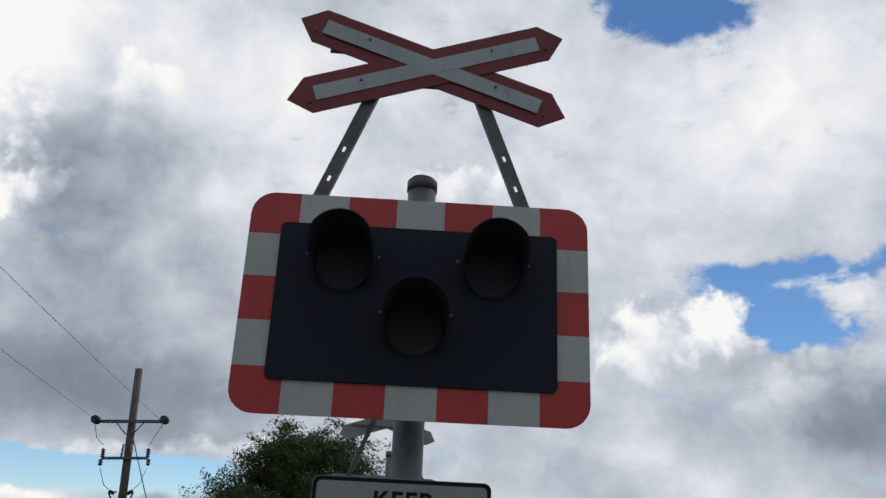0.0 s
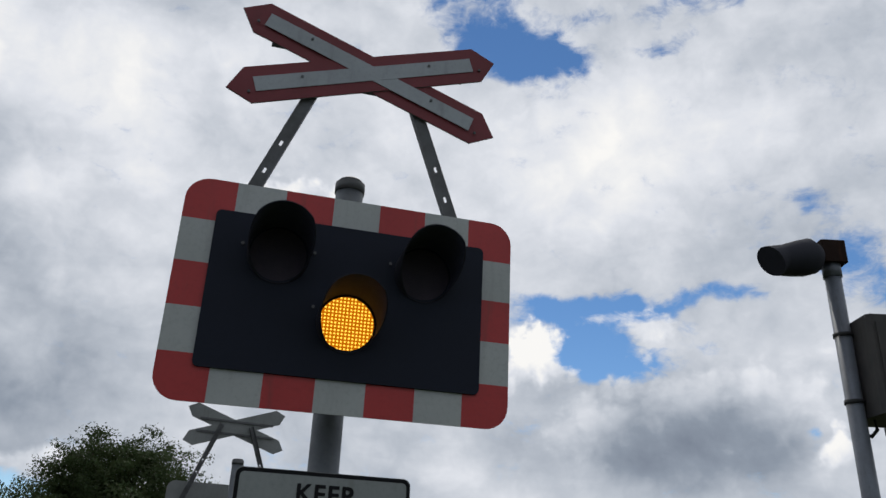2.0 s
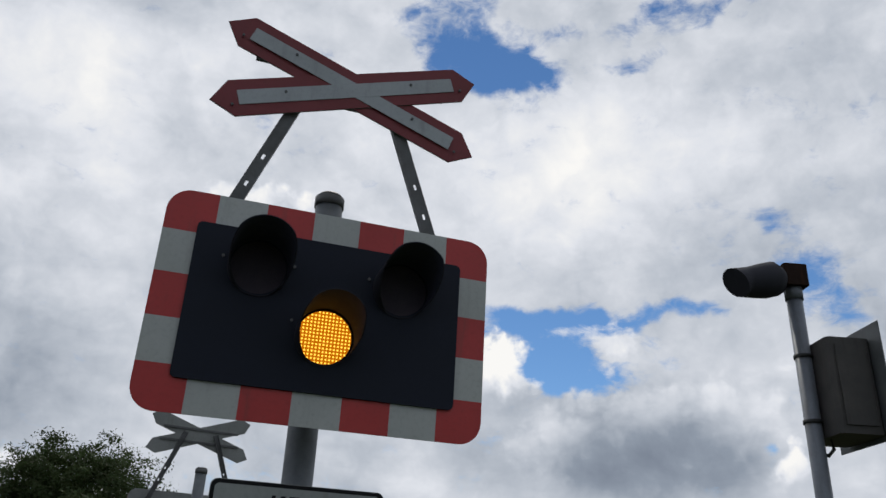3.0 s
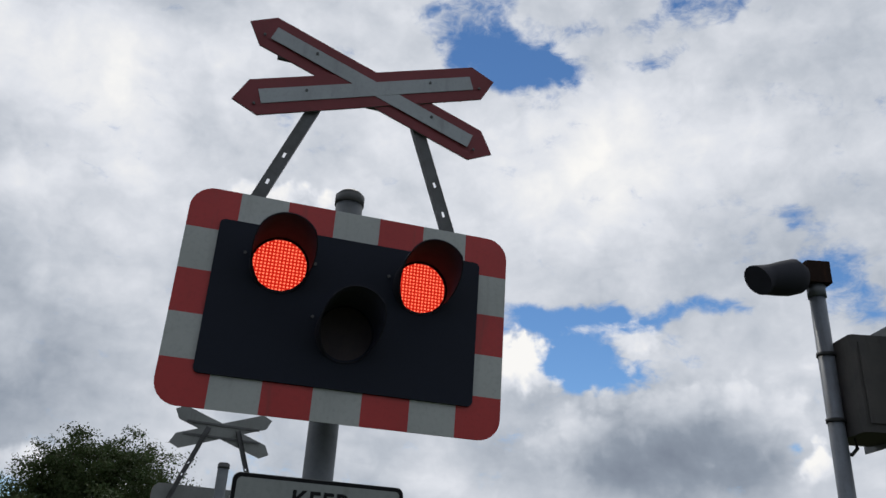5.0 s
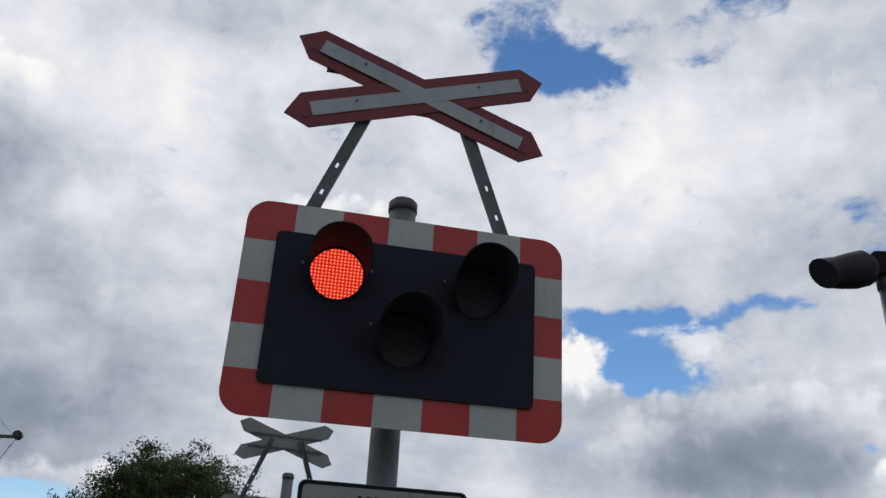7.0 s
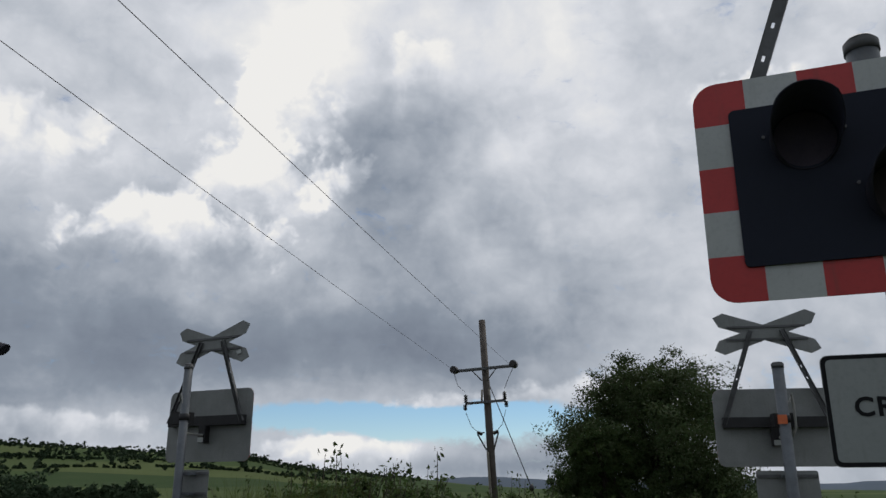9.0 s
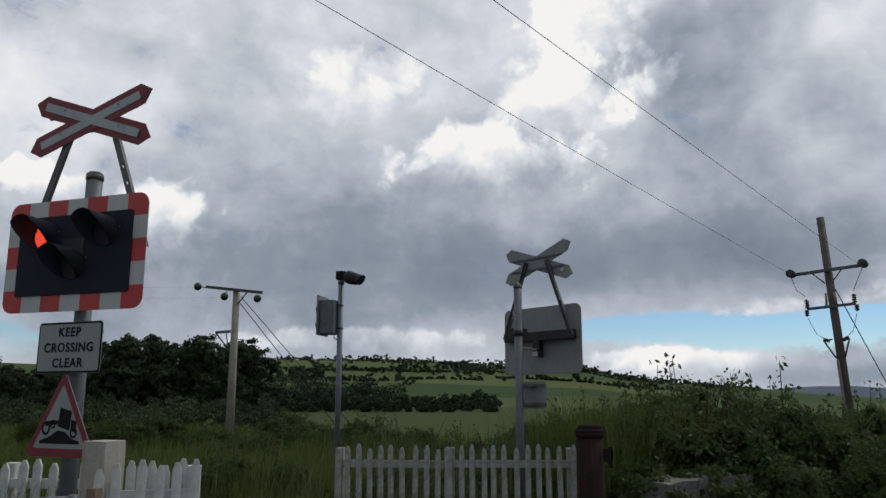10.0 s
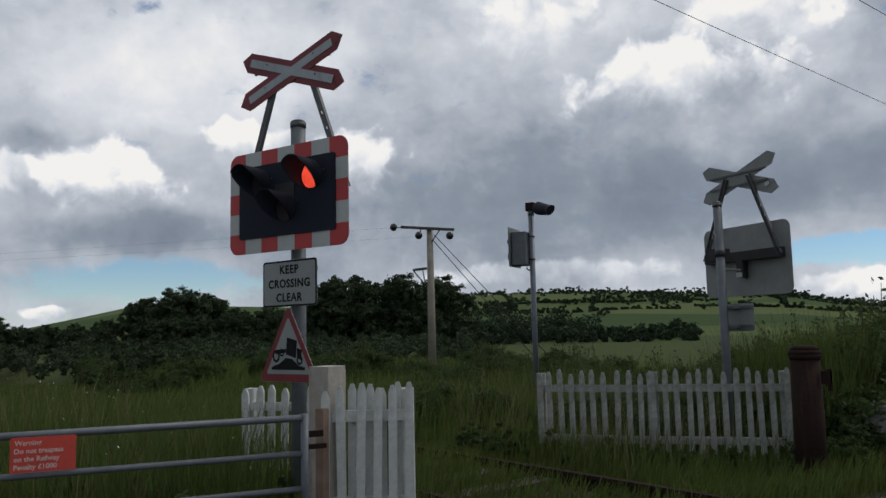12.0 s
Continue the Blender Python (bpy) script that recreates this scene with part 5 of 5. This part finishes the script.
def bush(m, label, size, height, leaves, leaf, mat=None, seed=1, shoots=8, group="hedge bushes"):
    np.random.seed(seed)
    rnd = random.Random(seed)
    th = thing("bush", m, label, "bush", group)
    st, blobs = Shape(), []
    for k in range(14):
        a, rr = rnd.uniform(0, 6.28), size * math.sqrt(rnd.random()) * 0.8
        h = height * rnd.uniform(0.25, 0.8) * (1 - 0.35 * rr / size)
        c = (rr * math.cos(a), rr * math.sin(a), h)
        blobs.append((c, size * rnd.uniform(0.25, 0.42)))
        st.rod((c[0] * 0.02, c[1] * 0.02, -0.1), c, 0.018, 0.008, n=5)
    p, o = crown_points(blobs, leaves // 14)
    ps, os_ = [p], [o]
    for k in range(shoots):
        a, rr = rnd.uniform(0, 6.28), size * rnd.uniform(0.1, 0.8)
        b = Vector((rr * math.cos(a), rr * math.sin(a), height * 0.7))
        t = b + Vector((rnd.uniform(-0.2, 0.2), rnd.uniform(-0.2, 0.2), height * rnd.uniform(0.28, 0.5)))
        st.rod((b.x * 0.02, b.y * 0.02, -0.1), b, 0.014, 0.009, n=5).rod(b, t, 0.009, 0.004, n=5)
        q = np.array([tuple(b.lerp(t, (j + 0.5) / 26)) for j in range(26)]) + np.random.normal(0, 0.055, (26, 3))
        ps.append(q)
        os_.append(unit(26) * 0.3)
    p, o = np.concatenate(ps), np.concatenate(os_)
    p[:, 2] = np.maximum(p[:, 2], 0.04)
    v, f = leaf_quads(p, leaf, o)
    part("woody_base", st, M_BARK, th, "thin brown branching wood")
    part("foliage", arrays_mesh("foliage", v, f, mat or M_BUSHLEAF), mat or M_BUSHLEAF, th, "dense green leaves")
    return th


bush_a = bush(pose(-7.7, 10.6, 0), "leafy green hedge bush with upright shoots", 1.5, 1.6, 34000, 0.027, seed=31)
bush_b = bush(pose(-6.5, 12.0, 0), "spreading bramble-like bush of small leaves", 1.7, 1.45, 36000, 0.028, seed=33)
bush_c = bush(pose(-8.9, 9.2, 0), "low tangled bush below the hedge", 1.3, 1.05, 20000, 0.024, seed=35)
for src, x, y, k in (*[(s_, *along(a_, d_), k_) for s_, a_, d_, k_ in ((bush_b, 31.2, 11.6, 0.95), (bush_a, 29.4, 11.2, 1.05), (bush_b, 27.6, 11.6, 1.1), (bush_a, 26.2, 12.2, 1.12), (bush_b, 24.4, 12.0, 1.05), (bush_a, 22.4, 12.6, 1.0), (bush_b, 20.2, 12.8, 1.0), (bush_b, 17.8, 13.4, 0.92), (bush_a, 15.6, 14.0, 0.88), (bush_b, 13.2, 14.2, 0.85), (bush_b, 10.8, 15.0, 0.85), (bush_b, 8.6, 15.6, 0.8), (bush_c, 28.5, 10.0, 0.95), (bush_c, 25.0, 10.6, 1.0), (bush_c, 21.0, 11.2, 1.0), (bush_c, 16.5, 12.0, 1.0), (bush_c, 12.5, 13.0, 0.95), (bush_c, 33.0, 9.4, 0.7), (bush_c, 31.5, 8.9, 0.5), (bush_c, 58.0, 19.0, 0.72), (bush_a, 55.0, 21.0, 0.55), (bush_c, 52.0, 19.5, 0.7), (bush_b, 49.0, 22.5, 0.5), (bush_c, 60.5, 24.0, 0.7))],
                     (bush_a, -5.2, 13.4, 0.95), (bush_b, -4.0, 14.8, 0.85), (bush_c, -5.6, 10.2, 0.9), (bush_c, -7.0, 8.6, 1.0), (bush_b, -2.2, 16.2, 0.9), (bush_a, -0.5, 18.0, 0.85),
                     (bush_c, -3.6, 13.0, 0.8), (bush_b, 1.2, 19.8, 0.9), (bush_a, -9.6, 12.5, 0.95), (bush_b, -11.0, 11.0, 0.8), (bush_c, -9.8, 7.6, 0.9), (bush_c, -13.6, 8.8, 0.9),
                     (bush_b, -15.5, 10.8, 0.75), (bush_c, -17.5, 9.6, 0.95), (bush_b, -20, 11.5, 0.8), (bush_c, -21.5, 6.8, 1.0), (bush_b, -14.6, 6.3, 0.62), (bush_b, -24, 8.5, 0.8), (bush_a, -28, 7.0, 0.62), (bush_c, -30, 5.0, 0.95), (bush_c, -26, 1.8, 0.7),
                     (bush_c, -7.3, 6.3, 0.85), (bush_c, -6.9, 4.15, 0.6), (bush_c, -8.3, 4.4, 0.7), (bush_c, -5.9, 6.6, 0.8), (bush_b, -38, 3.5, 0.9), (bush_b, -34, 2.9, 0.8), (bush_c, -10.6, 3.6, 0.75), (bush_c, -27, 3.4, 0.8)):
    copy_thing(src, pose(x, y, -float(fall(x, y)), 0, 0, (x * 97 + y * 41) % 360) @ Matrix.Scale(k, 4))


TRACK_CLEAR = 1.05


def blades(name, areas, label, width, mat=None, category="grass"):
    """Tall grass over rectangles (x0, x1, y0, y1, count, lowest, highest), clear of rails and road."""
    vs = []
    for x0, x1, y0, y1, n, lo, hi in areas:
        x = np.random.uniform(x0, x1, n)
        y = np.random.uniform(y0, y1, n)
        ok = (np.abs(y - track_y(x)) > TRACK_CLEAR) & ~((np.abs(x + 2.9) < 1.45) & (y < 9))
        x, y = x[ok], y[ok]
        n = len(x)
        cl = np.array([noise.noise((a * 0.6, b * 0.6, 1.7)) for a, b in zip(x, y)])
        h = (lo + (hi - lo) * np.random.rand(n) ** 1.4) * (1 + 0.45 * cl)
        a = np.random.rand(n) * 6.28
        wx, wy = np.cos(a) * width, np.sin(a) * width
        lean = np.random.normal(0, 0.16, (n, 2)) * h[:, None] + np.array([0.05, 0.02])
        z = np.zeros(n) - 0.02
        p0 = np.stack([x - wx, y - wy, z], 1)
        p1 = np.stack([x + wx, y + wy, z], 1)
        mx, my = x + lean[:, 0] * 0.35, y + lean[:, 1] * 0.35
        p2 = np.stack([mx + wx * 0.7, my + wy * 0.7, h * 0.6], 1)
        p3 = np.stack([mx - wx * 0.7, my - wy * 0.7, h * 0.6], 1)
        tip = np.stack([x + lean[:, 0], y + lean[:, 1], h], 1)
        tip2 = tip + np.stack([wx * 0.15, wy * 0.15, z * 0], 1)
        for q in (p0, p1, p2, p3, tip, tip2):
            q[:, 2] -= fall(x, y)
        vs.append(np.stack([p0, p1, p2, p3, p3, p2, tip2, tip], 1).reshape(-1, 3))
    v = np.concatenate(vs)
    f = np.arange(len(v)).reshape(-1, 4)
    mat = mat or M_GRASS
    return tagged(part(name, arrays_mesh(name, v, f, mat), mat), label, category, kind="stuff")


np.random.seed(41)
blades("tall_grass", [(-10, -6.2, -5.5, 0.5, 15000, 0.35, 0.92), (-16, -10, -6, -0.4, 14000, 0.25, 0.7), (-8.2, -5.3, 2.1, 4.0, 4000, 0.12, 0.42), (-9.5, -5.4, 2.2, 6.2, 9000, 0.15, 0.55), (-15, -9.5, 2.0, 7.5, 11000, 0.3, 0.85),
                      (-6.6, -5.6, -0.6, 0.4, 1200, 0.2, 0.7), (-9, -5.4, 6.0, 10, 6000, 0.4, 1.15), (-7.0, -5.3, 5.0, 7.6, 6000, 0.6, 1.35), (-5.6, -4.2, 2.6, 5.4, 5000, 0.06, 0.34)], "tall uncut meadow grass around the fences", 0.006)
TRACK_CLEAR = 0.0
blades("track_weeds", [(-16, -4.9, -0.6, 3.6, 16000, 0.05, 0.26), (-10.5, -4.8, 0.0, 3.3, 22000, 0.06, 0.30), (-5.8, -4.5, 2.0, 6.5, 6000, 0.05, 0.34), (-30, -16, -3, 2, 6000, 0.08, 0.3)], "short weeds growing through the track", 0.007)
blades("line_grass", [(-45, -16, -4.6, 1.4, 22000, 0.28, 0.55), (-16, -9.5, -0.9, 2.3, 14000, 0.25, 0.6)], "rough grass overgrowing the line", 0.009)
TRACK_CLEAR = 1.05
blades("far_grass", [(-45, -16, -16, -1, 26000, 0.08, 0.34), (-40, -15, 0, 16, 22000, 0.2, 0.6), (-14, 2, 10, 24, 12000, 0.4, 1.0)], "rough grass of the far field", 0.016)
blades("seed_heads", [(-14, -6.2, -5.5, 0.4, 900, 0.7, 1.15), (-12, -5.6, 2.4, 7, 700, 0.6, 1.05), (-9, -5, 6, 11, 500, 0.9, 1.5)], "pale dry grass stalks gone to seed", 0.0045, M_STRAW, "grass")

# low weeds against the fences
np.random.seed(43)
blobs = []
for _ in range(150):
    f = np.random.rand()
    x = -8.2 + f * 3.0 + np.random.normal(0, 0.12)
    y = 2.5 + f * 1.75 - abs(np.random.normal(0, 0.28)) - 0.05
    if abs(y - track_y(x)) > 0.95:
        blobs.append(((x, y, np.random.uniform(0.03, 0.34) * (1.15 - 0.7 * f)), np.random.uniform(0.10, 0.20)))
for _ in range(60):
    blobs.append(((np.random.uniform(-8, -5.7), np.random.uniform(-2.5, 0.2), np.random.uniform(0.05, 0.35)), np.random.uniform(0.12, 0.25)))
p, o = crown_points(blobs, 150)
p[:, 2] = np.maximum(p[:, 2], 0.02)
v, f = leaf_quads(p, 0.021, o)
tagged(part("fence_weeds", arrays_mesh("fence_weeds", v, f, M_BUSHLEAF), M_BUSHLEAF), "low leafy nettles and weeds against the fences", "weeds", kind="stuff")
np.random.seed(45)
c = np.stack([np.random.uniform(-20, -6.5, 260), np.random.uniform(-6, 0, 260), np.random.uniform(0.45, 0.85, 260)], 1)
v, f = leaf_quads(c, 0.010)
tagged(part("meadow_flowers", arrays_mesh("meadow_flowers", v, f, M_FLOWER), M_FLOWER), "scattered small white flower heads in the meadow", "flowers", kind="stuff")


# ---- what moves ----
# spans of seconds: each shutter opens just after the first time and closes just after the second
A_LEFT = [(3.2, 3.5), (3.9, 4.3), (4.6, 5.0), (5.4, 5.7), (6.1, 6.5), (6.9, 7.2), (7.6, 7.9), (8.3, 8.7), (9.1, 9.5), (9.9, 10.3), (10.7, 11.0), (11.4, 11.7)]
A_RIGHT = [(3.5, 3.9), (4.1, 4.4), (4.9, 5.4), (5.7, 6.1), (6.5, 6.9), (7.2, 7.6), (7.9, 8.3), (8.7, 9.1), (9.5, 9.9), (10.3, 10.7), (11.0, 11.4), (11.7, 12.5)]
B_LEFT = [(3.8, 4.2), (4.6, 5.0), (5.3, 5.7), (6.0, 6.4), (6.8, 7.1), (7.5, 7.9), (8.3, 8.7), (9.0, 9.4), (9.8, 10.1), (10.5, 10.9), (11.3, 11.6)]
B_RIGHT = [(3.4, 3.8), (4.2, 4.6), (5.0, 5.3), (5.7, 6.0), (6.4, 6.8), (7.1, 7.5), (7.9, 8.3), (8.7, 9.0), (9.4, 9.8), (10.1, 10.5), (10.9, 11.3), (11.6, 12.5)]
AMBER = [(0.2, 3.2)]


def flash(shutter, kind, head, x, z, spans):
    """Slide a lamp's shutter clear for each span of seconds."""
    shut, clear = head @ pose(x, SHUT_Y, z), head @ pose(x, SHUT_Y, z + SHUT_TRAVEL[kind])
    rows = [(0.0, shut)]
    for on, off in spans:
        for t, old, now in ((on, shut, clear), (off, clear, shut)):
            if t < 11.8:
                rows += [(t + 1 / 30, old), (t + 2 / 30, now)]
    rows.append((12.0, rows[-1][1]))
    walk(shutter, rows)


def motions():
    for shutters, head, red_left, red_right in ((shutters_a, head_a, A_LEFT, A_RIGHT), (shutters_b, head_b, B_LEFT, B_RIGHT)):
        for shutter, spans, (kind, x, z) in zip(shutters, (red_left, red_right, AMBER), LAMPS):
            flash(shutter, kind, head, x, z, spans)
    start = -39 - 5.5 * 11.7
    walk(railcar, [(t, TRACK @ pose(start + 5.5 * t, 0, 0.2 + line_z(start + 5.5 * t), 0, -1.8, 0)) for t in (0.0, 3.0, 6.0, 9.0, 12.0)])


motions()
